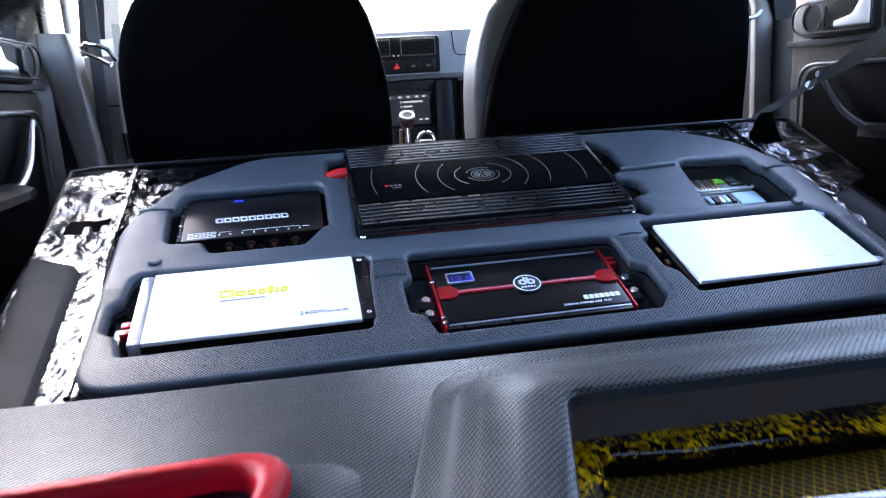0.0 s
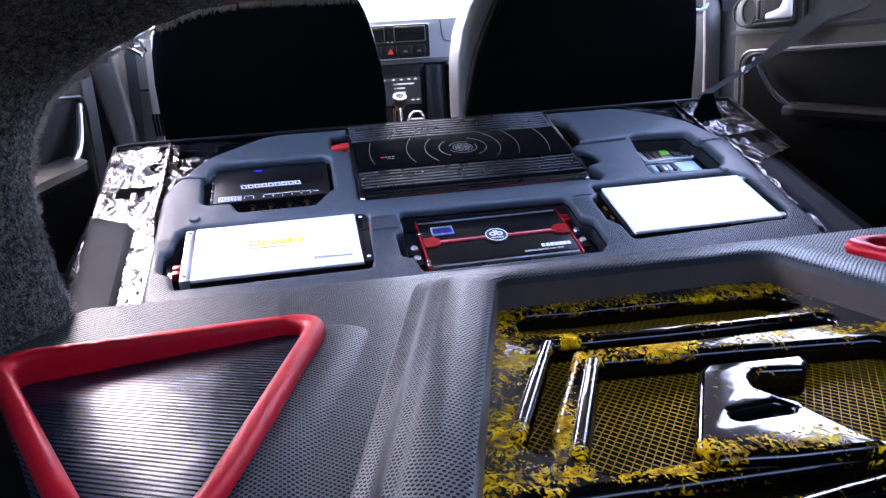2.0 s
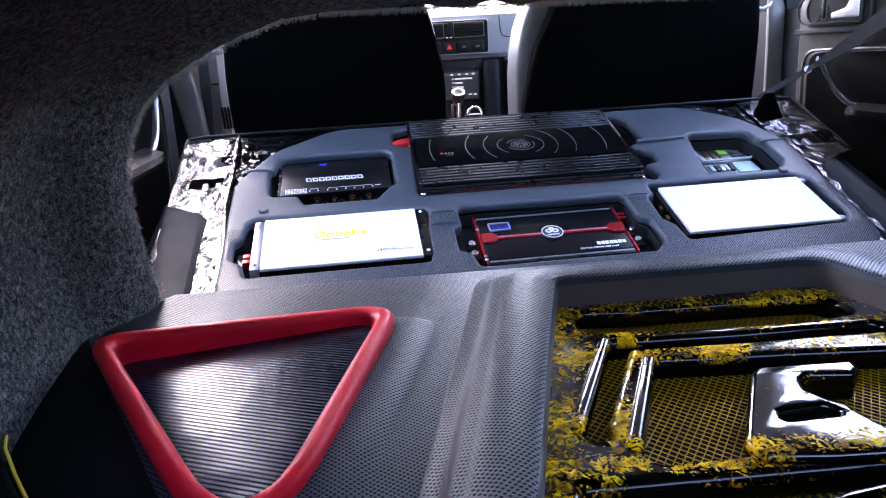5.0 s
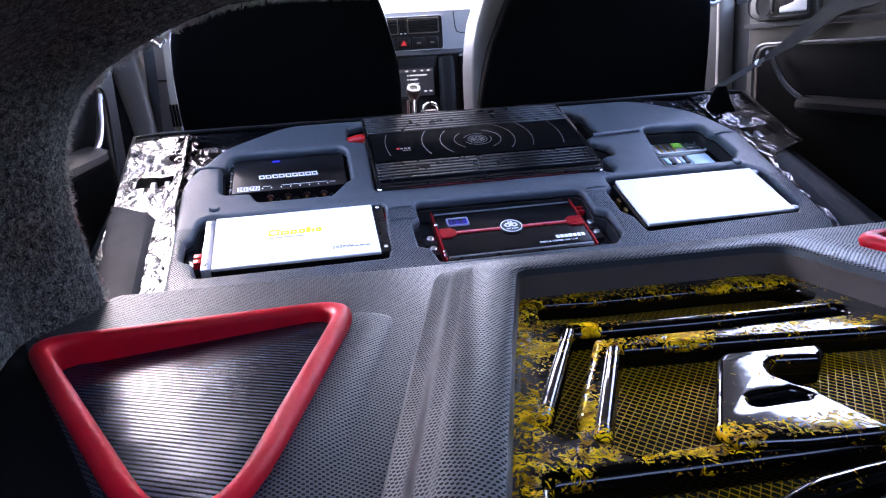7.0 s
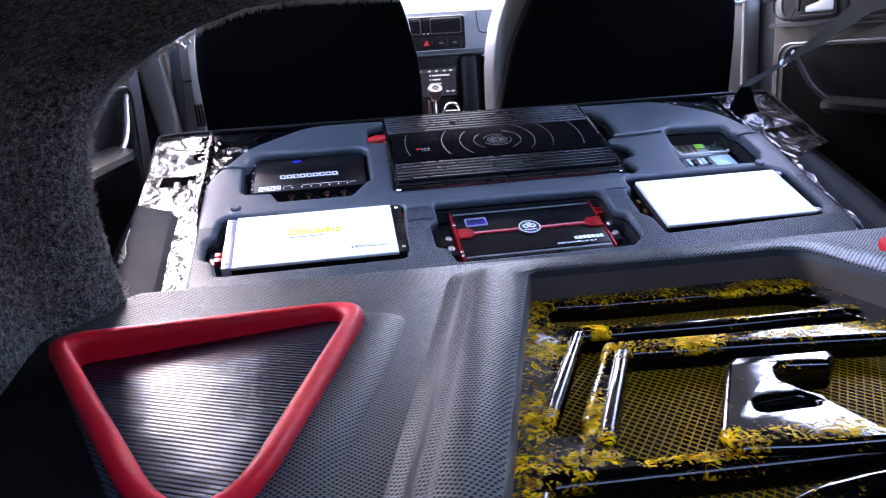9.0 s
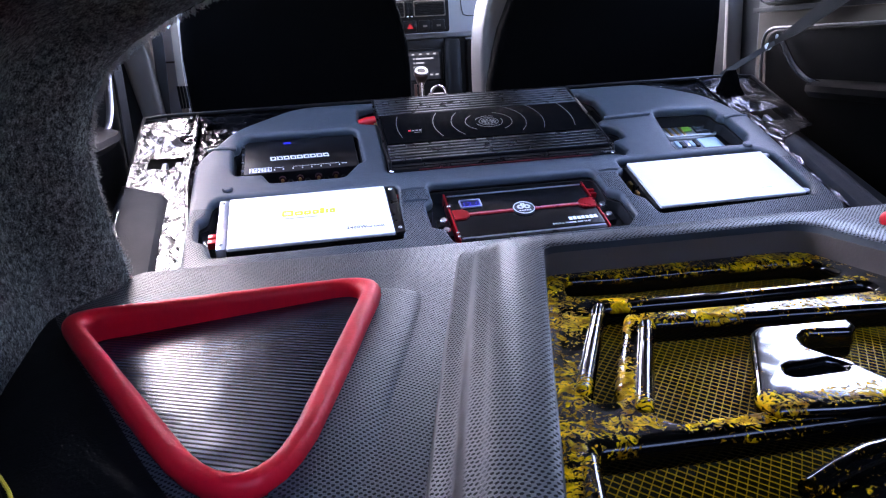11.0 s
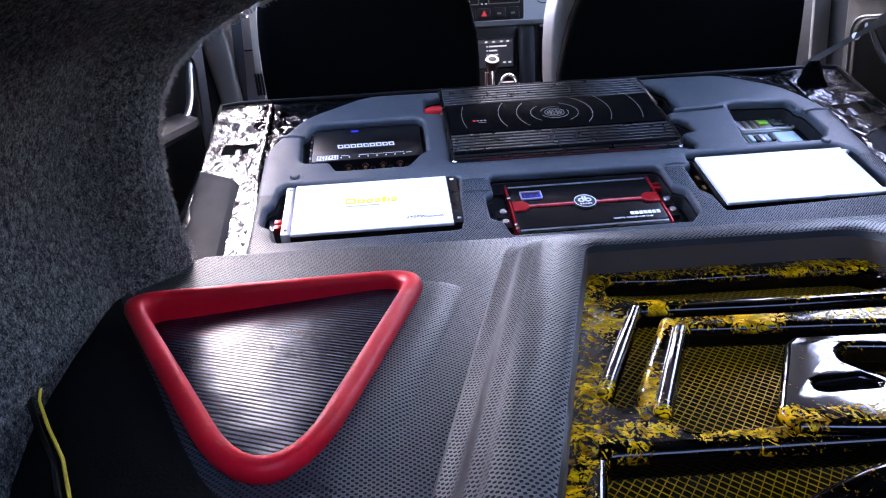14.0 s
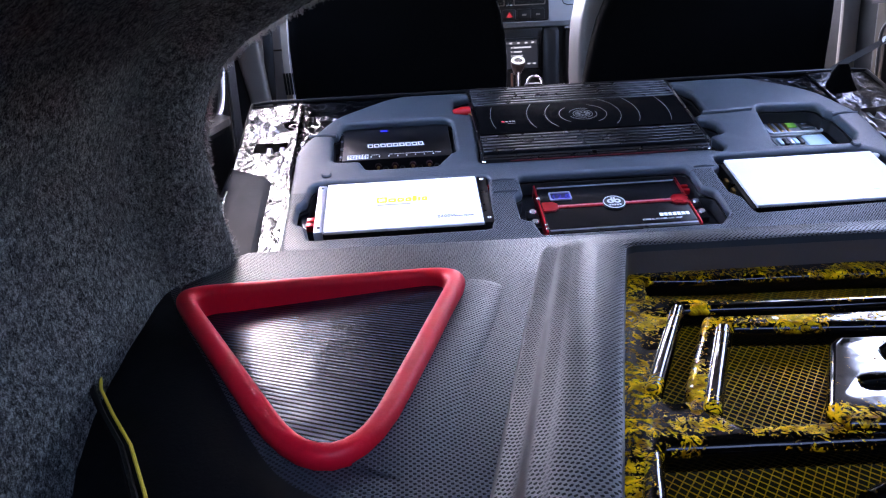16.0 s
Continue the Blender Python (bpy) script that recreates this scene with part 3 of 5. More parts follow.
ECU_CUT = rounded([(0.326, 0.122), (0.462, 0.118), (0.482, 0.150), (0.482, 0.228), (0.471, 0.240), (0.471, 0.272), (0.352, 0.280)], [0.006, 0.012, 0.02, 0.008, 0.006, 0.014, 0.022], 5)
COU_CUT = rounded([(-0.476, -0.072), (-0.198, -0.072), (-0.192, 0.030), (-0.186, 0.082), (-0.482, 0.090), (-0.488, 0.036), (-0.500, 0.024), (-0.500, -0.026), (-0.484, -0.036)], [0.006, 0.012, 0.01, 0.016, 0.022, 0.008, 0.008, 0.008, 0.008], 5)
DB_CUT = rounded([(-0.126, -0.096), (0.146, -0.096), (0.168, -0.070), (0.168, -0.008), (0.150, 0.006), (0.150, 0.072), (-0.138, 0.076), (-0.138, 0.022), (-0.152, 0.012), (-0.152, -0.050), (-0.134, -0.060)], [0.006, 0.006, 0.01, 0.01, 0.008, 0.016, 0.012, 0.008, 0.008, 0.008, 0.006], 5)
WH_CUT = rounded([(0.208, -0.074), (0.476, -0.064), (0.492, -0.04), (0.492, 0.074), (0.470, 0.098), (0.204, 0.100), (0.204, 0.066), (0.190, 0.056), (0.190, -0.012), (0.204, -0.03)], [0.006, 0.01, 0.014, 0.02, 0.02, 0.01, 0.006, 0.008, 0.008, 0.008], 5)
BIG_CUT = rounded([(-0.196, 0.126), (0.208, 0.126), (0.226, 0.114), (0.236, 0.130), (0.226, 0.160), (0.226, 0.172), (0.252, 0.180), (0.254, 0.214), (0.240, 0.232), (0.224, 0.236), (0.224, 0.250), (0.254, 0.268), (0.254, 0.350), (0.236, 0.380), (0.206, 0.392), (-0.186, 0.392), (-0.222, 0.380), (-0.226, 0.322), (-0.190, 0.312)], 0.008, 4)
part("board", cut_plate("board", OUT, [WAR_CUT, ECU_CUT, COU_CUT, DB_CUT, WH_CUT, BIG_CUT], 0.020, 0.008, 4), BOARD, seatback, "dark grey leather-grain and perforated vinyl board with pockets")
part("board_core", cut_plate("board_core", [(x * 0.994, y * 0.994) for x, y in OUT], [WAR_CUT, ECU_CUT, COU_CUT, DB_CUT, WH_CUT, BIG_CUT], 0.022), VOID, seatback, "", T((0, 0, -0.0203)))
for s, v in ((-1, 0.111), (1, 0.108)):
    part("bolt", disc(0.0085, 0.0045, 24, 0.002, at=(s * 0.460, v, 0.0)), BOARD, seatback)
# welts pressed into the vinyl
part("welt", tube([(0.240, 0.256, 0.001), (0.290, 0.258, 0.002), (0.336, 0.262, 0.001)], 0.005, 8), BOARD, seatback)
part("welt", tube([(-0.500, 0.258, -0.002), (-0.476, 0.257, 0.0006), (-0.450, 0.254, -0.001)], 0.0035, 8), BOARD, seatback)
part("welt", tube([(0.476, 0.224, -0.001), (0.500, 0.226, 0.0006), (0.526, 0.226, -0.002)], 0.0035, 8), BOARD, seatback)
for u0, u1, v in ((-0.184, -0.146, 0.062), (-0.186, -0.146, 0.026), (0.158, 0.192, 0.066)):
    part("welt", tube([(u0, v, -0.001), ((u0 + u1) / 2, v + 0.001, 0.001), (u1, v + 0.001, -0.001)], 0.003, 6), BOARD, seatback)


def on_board(u, v, h=0.0):
    return PANEL @ T((u, v, h))


# ---- white four-channel amplifier with yellow lettering ----
def white_amplifier(label, x0, x1, y0, y1, ends, u, v):
    amp = thing("amplifier", label, "amplifier", on_board(u, v, -0.034), "white amplifiers")
    cover = cut_plate("cover", rounded([(x0, y0), (x1, y0), (x1, y1), (x0, y1)], 0.002), [], 0.006, 0.0015, 2)
    bmesh.ops.translate(cover, vec=(0, 0, 0.034), verts=cover.verts)
    part("body", box(x0 - 0.006, x1 + 0.006, y0 + 0.002, y1 - 0.002, 0.0, 0.027, 0.002), BLACKMETAL, amp)
    part("cover", cover, WHITE, amp, "white painted cover")
    if ends:
        for e0, e1, m in ((x0 - 0.016, x0 - 0.0008, SILVER), (x1 + 0.0008, x1 + 0.017, BLACKMETAL)):
            cap = part("end_cap", box(e0, e1, y0 + 0.001, y1 - 0.001, 0.004, 0.0335, 0.003), m, amp)
            for y in (y0 + 0.012, y1 - 0.012):
                screw = disc(0.0032, 0.0016, 12, 0.0006, at=((e0 + e1) / 2, y, 0.0335))
                disc(0.0014, 0.0004, 8, bm=screw, at=((e0 + e1) / 2, y, 0.0352))
                part("screw", screw, CHROME, cap)
        for y, sx in ((-0.016, x0 - 0.022), (-0.030, x0 - 0.022)):
            part("terminal", box(sx - 0.008, sx + 0.006, y - 0.005, y + 0.005, 0.012, 0.024, 0.001), REDMETAL, amp)
        part("terminal", box(x1 + 0.018, x1 + 0.024, 0.040, 0.052, 0.014, 0.026, 0.001), REDMETAL, amp)
    return amp


coustic = white_amplifier("white amplifier with yellow logo and silver end cap", -0.123, 0.123, -0.069, 0.069, True, -0.3325, 0.012)
# the logo as plain yellow strokes
logo = bmesh.new()
for k, (x, w, h0, h1) in enumerate(((-0.0425, 0.017, 0.0, 0.015), (-0.024, 0.013, 0.0, 0.0105), (-0.0095, 0.011, 0.0, 0.0105), (0.0035, 0.010, 0.0, 0.0105), (0.0150, 0.007, 0.0, 0.0145), (0.0240, 0.004, 0.0, 0.0105), (0.0300, 0.009, 0.0, 0.0105))):
    o = rounded([(x, h0), (x + w, h0), (x + w + 0.001, h1), (x + 0.001, h1)], 0.003, 4)
    i = rounded([(x + 0.0035, h0 + 0.003), (x + w - 0.003, h0 + 0.003), (x + w - 0.003, h1 - 0.003), (x + 0.0035, h1 - 0.003)], 0.0015, 4) if w > 0.008 else None
    piece = mesh_of("piece", cut_plate("piece", o, [i] if i else [], 0.0008))
    logo.from_mesh(piece)
    bpy.data.meshes.remove(piece)
part("logo", logo, YELLOW, coustic, "yellow printed logo", T((0.0, 0.003, 0.0349)))
part("caption", box(-0.041, 0.012, -0.0055, -0.0030, 0.0345, 0.0347), plain("grey_print", (0.30, 0.30, 0.36), 0.5), coustic)
part("lettering", lettering("2400W", 0.0095, 0.0002, 0, 1.1, 0.0), INK, coustic, "black printed power rating", T((0.052, -0.049, 0.0345)))
part("lettering", lettering("MAX POWER", 0.0045, 0.0002, 0, 1.05), INK, coustic, "", T((0.0815, -0.049, 0.0345)))
part("caption", box(-0.112, -0.088, -0.0375, -0.0355, 0.0345, 0.0347), plain("faint_print", (0.55, 0.55, 0.56), 0.5), coustic)

white_two = white_amplifier("plain white amplifier facing the other way", -0.128, 0.128, -0.070, 0.072, False, 0.3440, 0.011)
for y in (-0.058, 0.066):
    part("mounting_ear", disc(0.007, 0.004, 16, 0.001, 1.4, 0.9, at=(0.133, y, 0.026)), SILVER, white_two)
for y in (-0.03, 0.0, 0.03):
    part("terminal", box(-0.139, -0.132, y - 0.006, y + 0.006, 0.006, 0.020, 0.001), BRASS, white_two)
part("caption", box(0.060, 0.078, -0.047, -0.0455, 0.0345, 0.0347), plain("faint_print_two", (0.6, 0.6, 0.6), 0.5), white_two)

# ---- large black monoblock amplifier ----
big = thing("amplifier", "large black finned amplifier with ring pattern on top", "amplifier", on_board(0.006, 0.240, -0.034))


part("body", box(-0.197, 0.199, -0.116, 0.147, 0.0, 0.043, 0.003), BLACKMETAL, big)
part("top_plate", box(-0.193, 0.195, -0.046, 0.070, 0.043, 0.0505, 0.0012), plain("black_gloss", (0.0022, 0.0022, 0.0024), 0.85, 0.0, 0.0, 600, 0.05, spec=0.01), big, "glossy black top plate")
for y0, y1, c in ((-0.110, -0.048, 6), (0.071, 0.145, 7)):
    step = (y1 - y0) / c
    for k in range(c):
        part("fin", box(-0.195, 0.197, y0 + step * (k + 0.12), y0 + step * (k + 0.72), 0.040, 0.0505, 0.0008, 1), BLACKMETAL, big)
part("front_lip", box(-0.199, 0.201, -0.1205, -0.114, 0.024, 0.040, 0.002), BLACKMETAL, big)
part("red_line", box(-0.150, 0.160, -0.1213, -0.1203, 0.0355, 0.0375), plain("dull_red", (0.14, 0.01, 0.012), 0.35), big)
for x in (-0.199, 0.201):
    part("end_rail", tube([(x, -0.119, 0.034), (x, -0.112, 0.047), (x, 0.13, 0.049), (x, 0.145, 0.044)], 0.0022, 6), BLACKMETAL, big)
    part("screw", disc(0.004, 0.003, 12, 0.001, at=(x * 0.985, -0.120, 0.036)), CHROME, big)
GREYLINE = plain("grey_line", (0.10, 0.10, 0.095), 0.45)
for r, a0, a1 in ((0.018, 0, 360), (0.026, 200, 380), (0.026, 60, 160), (0.044, -60, 70), (0.044, 130, 230), (0.070, -40, 60), (0.070, 140, 220), (0.104, -24, 34), (0.104, 150, 205), (0.160, -16, 20), (0.172, 164, 193)):
    part("ring_mark", ring_of(r, 0.0011, 40, 1.0, 0.86 if r < 0.06 else 1.0, a0, a1), GREYLINE, big, "", T((0.004, 0.012, 0.0504)))
for k in range(9):
    a = k * 0.7
    part("ring_mark", ring_of(0.004, 0.0011, 12), GREYLINE, big, "", T((0.004 + 0.010 * math.cos(a), 0.012 + 0.007 * math.sin(a), 0.0504)))
part("logo", box(-0.150, -0.145, -0.0045, 0.0005, 0.0505, 0.0509), RED, big, "small red logo mark")
for k in range(3):
    part("logo", box(-0.143 + k * 0.0065, -0.1385 + k * 0.0065, -0.0045, 0.0, 0.0505, 0.0509), GREYLINE, big)
part("caption", box(-0.140, -0.126, -0.0105, -0.009, 0.0505, 0.0508), GREYLINE, big)
part("power_plug", tube([(-0.232, 0.092, 0.026), (-0.215, 0.095, 0.028), (-0.199, 0.096, 0.028)], [0.008, 0.010, 0.010], 12), plain("red_plastic", (0.55, 0.01, 0.012), 0.35), big, "red power cable boot")
for y in (0.092, 0.078):
    part("terminal", tube([(-0.203, y, 0.026), (-0.190, y, 0.026)], 0.006, 10), BRASS, big)

# ---- power capacitor with red spine ----
cap = thing("power_capacitor", "black power capacitor with red spine and voltage display", "capacitor", on_board(0.0045, 0.0, -0.041))
part("body", box(-0.114, 0.122, -0.068, 0.068, 0.0, 0.019, 0.002), BLACKMETAL, cap)
part("top_plate", box(-0.113, 0.121, -0.058, 0.058, 0.019, 0.0212, 0.0008), plain("brushed_black", (0.0035, 0.0035, 0.004), 0.26, 0.0, 0.05, 900, 0.1, spec=0.2), cap)
for y in (-0.062, 0.062):
    part("groove", box(-0.112, 0.120, y - 0.0012, y + 0.0012, 0.019, 0.0207, 0.0004), SILVER, cap)
for x0, x1 in ((-0.119, -0.114), (0.122, 0.127)):
    part("end_plate", box(x0 + 0.001, x1 - 0.001, -0.069, 0.069, 0.0, 0.0222, 0.0008), REDMETAL, cap, "red end plate")
part("spine", box(-0.092, 0.100, -0.0042, 0.0042, 0.0210, 0.0232, 0.001), REDMETAL, cap, "red spine")
part("spine_line", box(-0.092, 0.100, -0.0008, 0.0008, 0.0232, 0.0236), plain("pink_line", (0.75, 0.35, 0.38), 0.3), cap)
for s, x in ((1, -0.114), (-1, 0.122)):
    part("spine_end", cut_plate("e", rounded([(x, -0.013), (x + s * 0.018, -0.013), (x + s * 0.026, -0.006), (x + s * 0.026, 0.006), (x + s * 0.018, 0.013), (x, 0.013)], 0.003), [], 0.004, 0.001), REDMETAL, cap, "", T((0, 0, 0.0245)))
badge = part("badge", disc(0.0182, 0.0035, 40, 0.0006, at=(0.003, 0.0, 0.0212)), plain("badge_black", (0.008, 0.008, 0.008), 0.3), cap, "round black and white badge")
part("badge_ring", ring_of(0.0170, 0.0016, 48), PRINT, badge, "", T((0.003, 0.0, 0.0247)))
for k in range(5):
    part("badge_letter", box(-0.0068 + 0.0041 * k, -0.0038 + 0.0041 * k, -0.0095, -0.0066, 0.0247, 0.0252), PRINT, badge)
for x in (-0.0060, 0.0060):
    part("badge_mark", ring_of(0.0042, 0.0030, 28, flat=0.0007), PRINT, badge, "", T((0.003 + x * 0.9, 0.0025, 0.0247)))
    part("badge_mark", box(0.003 + x * 0.9 - 0.0042 + (0.0062 if x < 0 else -0.0008), 0.003 + x * 0.9 - 0.0042 + (0.0090 if x < 0 else 0.0022), 0.001, 0.0125, 0.0247, 0.0254), PRINT, badge)

display = part("display", cut_plate("d", rounded([(-0.097, 0.019), (-0.061, 0.019), (-0.061, 0.042), (-0.097, 0.042)], 0.003), [rounded([(-0.0945, 0.0215), (-0.0635, 0.0215), (-0.0635, 0.0395), (-0.0945, 0.0395)], 0.002)], 0.003, 0.0006), SILVER, cap, "silver framed voltage display", T((0, 0, 0.0240)))
part("display_face", box(-0.095, -0.063, 0.021, 0.040, 0.0205, 0.0222), BLACK, display, "", T((0, 0, -0.0240)))
part("digits", lettering("12.0", 0.0165, 0.0002, 0, 1.1), BLUE_LED, display, "blue glowing digits", T((-0.0935, 0.0240, -0.0015)))
for k in range(7):
    part("letter_bar", box(0.066 + 0.0070 * k, 0.0718 + 0.0070 * k, -0.0430, -0.0345, 0.0212, 0.0216, 0.0001), PRINT, cap, "white model lettering bar")
part("lettering", lettering("DIGITAL POWER CAP 10.0F", 0.0052, 0.0002, 0, 1.0, 0.0001), PRINT, cap, "", T((0.036, -0.0515, 0.0213)))
for x, ys in ((-0.130, (-0.002, -0.030)), (0.138, (0.000, -0.030))):
    for y in ys:
        post = part("terminal", box(x - 0.010, x + 0.010, y - 0.011, y + 0.011, 0.0, 0.012, 0.001), BLACK, cap)
        part("terminal_screw", disc(0.0062, 0.007, 16, 0.0015, at=(x, y, 0.012)), CHROME, post)
for y in (0.026, -0.050, -0.060):
    part("side_screw", disc(0.0026, 0.0025, 10, 0.0006, at=(-0.1165, y, 0.0220)), CHROME, cap)
for y in (0.05, 0.038):
    part("side_terminal", box(0.127, 0.142, y - 0.003, y + 0.003, 0.006, 0.016, 0.001), REDMETAL, cap)

# ---- signal processor in its pocket ----
war = thing("signal_processor", "small black signal processor with white print and phono sockets", "processor", on_board(-0.340, 0.222, -0.046))
part("body", box(-0.098, 0.100, -0.040, 0.080, 0.0, 0.032, 0.002), plain("processor_black", (0.0015, 0.0015, 0.002), 0.35, 0.0, 0.0), war)
part("end_plate", box(-0.102, -0.0982, -0.040, 0.080, 0.0, 0.0330, 0.001), BLACKMETAL, war)
for y in (-0.03, 0.0, 0.03, 0.06):
    part("screw", disc(0.0024, 0.002, 10, at=(-0.1002, y, 0.0330)), SILVER, war)
mark = bmesh.new()
for k in range(9):
    x = -0.052 + k * 0.0116
    for piece in (cut_plate("p", [(x, 0), (x + 0.010, 0), (x + 0.0085, 0.013), (x - 0.0015, 0.013)], [[(x + 0.0022, 0.003), (x + 0.0076, 0.003), (x + 0.0068, 0.010), (x + 0.0014, 0.010)]], 0.0004),):
        tmp = mesh_of("tmp", piece)
        mark.from_mesh(tmp)
        bpy.data.meshes.remove(tmp)
part("logo", mark, PRINT, war, "white outlined logo", T((0, 0.003, 0.0325)))
part("label", box(-0.089, -0.051, -0.036, -0.021, 0.0320, 0.0323), PRINT, war, "white printed label")
for j in range(3):
    for k in range(7):
        part("label_mark", box(-0.087 + k * 0.0052, -0.0838 + k * 0.0052 + 0.001 * ((k + j) % 2), -0.0345 + j * 0.0045, -0.0320 + j * 0.0045, 0.0323, 0.0325), INK, war)
for x0, x1 in ((-0.046, -0.031), (-0.014, 0.066)):
    part("legend_line", box(x0, x1, -0.0245, -0.0236, 0.032, 0.0323), PRINT, war)
    n = 2 if x0 < -0.04 else 6
    for k in range(n):
        x = x0 + (x1 - x0) * k / (n - 1)
        part("legend_mark", box(x - 0.0010, x + 0.0010, -0.0330, -0.0285, 0.032, 0.0323), PRINT, war)
part("legend_line", box(0.070, 0.080, -0.0270, -0.0258, 0.032, 0.0323), PRINT, war)
for k, x in enumerate((-0.034, -0.004, 0.028, 0.058)):
    s = part("socket", tube([(x, -0.040, 0.018), (x, -0.045, 0.018)], 0.0060, 12), RUST, war, "red phono socket")
    part("socket_ring", tube([(x, -0.045, 0.018), (x, -0.048, 0.018)], 0.0030, 10), BRASS, s)
    part("socket", tube([(x + 0.013, -0.040, 0.012), (x + 0.013, -0.047, 0.012)], 0.0050, 10), BLACK, war)
part("status_lamp", box(-0.029, -0.016, 0.064, 0.069, 0.0320, 0.0324, 0.0001), BLUE_LED, war, "blue status light")

# ---- small modules in the pocket over the second white amplifier ----
module = thing("distribution_block", "clear-lidded fuse block with green label", "fuse block", on_board(0.422, 0.258, -0.060))
part("base", box(-0.050, 0.052, -0.026, 0.028, 0.0, 0.016, 0.003), GREYBOARD, module)
for k in range(6):
    part("terminal", box(-0.044 + 0.007 * k, -0.039 + 0.007 * k, -0.018, 0.020, 0.016, 0.0185, 0.0008), BRASS if k % 2 else SILVER, module)
part("label", box(-0.004, 0.014, 0.0, 0.026, 0.0165, 0.0190, 0.0005), GREEN, module, "green label")
part("fuse", box(0.018, 0.046, -0.010, 0.016, 0.016, 0.021, 0.002), plain("smoked_lid", (0.05, 0.06, 0.06), 0.15, 0, 0.6), module)
part("lid_rim", cut_plate("l", rounded([(-0.052, -0.028), (0.054, -0.028), (0.054, 0.030), (-0.052, 0.030)], 0.008), [rounded([(-0.048, -0.024), (0.050, -0.024), (0.050, 0.026), (-0.048, 0.026)], 0.006)], 0.004, 0.001), plain("clear_rim", (0.55, 0.6, 0.58), 0.15, 0, 0.5), module, "", T((0, 0, 0.023)))
module_two = thing("relay_module", "pale blue and white relay module", "relay", on_board(0.420, 0.205, -0.060))
part("base", box(-0.052, 0.050, -0.024, 0.020, 0.0, 0.014, 0.003), plain("white_plastic", (0.62, 0.72, 0.74), 0.4), module_two)
part("board", box(-0.050, 0.004, -0.022, 0.018, 0.014, 0.017, 0.0008), GREYBOARD, module_two)
for k in range(5):
    part("relay", box(-0.046 + k * 0.0098, -0.0385 + k * 0.0098, -0.014, 0.010 - 0.004 * (k % 2), 0.017, 0.022, 0.001), (PALEBLUE, BLACK, SILVER, PALEBLUE, BLACK)[k], module_two)
part("cover", box(0.006, 0.049, -0.022, 0.018, 0.014, 0.020, 0.003), PALEBLUE, module_two)

# ---- subwoofer enclosure in the boot ----
enclosure = thing("subwoofer_enclosure", "grey vinyl subwoofer enclosure with red and gold inlays", "enclosure")
TOP = 0.748
TRI = [(-0.526, -0.535), (-0.364, -0.853), (-0.275, -0.527)]
TRI_R = [0.022, 0.046, 0.028]
# mirrored for the second inlay
TRI_TWO = [(0.458, -0.525), (0.210, -0.500), (0.306, -0.846)]
TRI_TWO_R = [0.020, 0.024, 0.046]
W = [(-0.1348, -0.5376), (0.1011, -0.5466), (0.1247, -0.6846), (0.1537, -1.002), (-0.2746, -1.002), (-0.1775, -0.6755)]
W_R = [0.016, 0.03, 0.06, 0.03, 0.03, 0.2]
RIDGE = [(-0.156, -0.5226), (0.123, -0.5316), (0.1545, -0.6882), (0.186, -1.039), (-0.3018, -1.039), (-0.2046, -0.6972)]
FOOT = [(-0.186, -0.418), (0.21, -0.430), (0.25, -0.64), (0.29, -1.06), (-0.345, -1.06), (-0.244, -0.645)]


def outline(poly, radius, n=8):
    return rounded(poly, radius, n)


def inlay_radii(poly, radii, d):
    """Corner radii for an inlay's outline grown by d; the pointed corner keeps an even width."""
    low = min(range(3), key=lambda k: poly[k][1])
    return [max(0.008, r + (1.45 if k == low else 0.5) * d) for k, r in enumerate(radii)]


deck_edge = [(-0.545, -0.47), (-0.512, -0.380), (-0.500, -0.366), (-0.10, -0.384), (0.15, -0.398), (0.505, -0.412), (0.552, -0.47), (0.552, -1.12), (-0.262, -1.12), (-0.272, -0.930), (-0.292, -0.868), (-0.328, -0.842), (-0.366, -0.830), (-0.396, -0.804), (-0.420, -0.760), (-0.460, -0.675), (-0.528, -0.540)]
deck = cut_plate("deck", outline(deck_edge, [0.02, 0.02, 0.01, 0.2, 0.2, 0.02, 0.02, 0.01, 0.05, 0.03, 0.02, 0.02, 0.02, 0.03, 0.1, 0.1, 0.03], 5), [outline(grown(W, 0.012), W_R), outline(grown(TRI, -0.0085), inlay_radii(TRI, TRI_R, -0.0085)), outline(grown(TRI_TWO, -0.0085), inlay_radii(TRI_TWO, TRI_TWO_R, -0.0085))], 0.05, 0.012, 4)
part("deck", deck, VINYL, enclosure, "", T((0, 0, TOP)))
part("front_board", box(-0.49, 0.49, -0.445, -0.43, 0.30, TOP - 0.02, 0.004), BLACK, enclosure)
part("carcass", box(-0.50, 0.50, -1.10, -0.46, 0.29, 0.655, 0.004), VOID, enclosure)
# the deck's vinyl rolls away beside and behind the inlay
INNER = smooth_line([(-0.545, -0.380), (-0.552, -0.455), (-0.524, -0.536), (-0.458, -0.677), (-0.418, -0.762), (-0.392, -0.806), (-0.362, -0.828), (-0.325, -0.838), (-0.290, -0.862), (-0.268, -0.920), (-0.258, -1.12)], 5)


def roll_off(line, profile):
    """A sheet that leaves the deck along a line and falls away by the profile's (distance, drop)."""
    rows = []
    for d, drop in profile:
        row = []
        for k, p in enumerate(line):
            e = (line[min(k + 1, len(line) - 1)] - line[max(k - 1, 0)]).normalized()
            row.append((max(-0.63, p.x + e.y * d), p.y - e.x * d, TOP + 0.0006 - drop))
        rows.append(row)
    return loft(rows, closed=False)


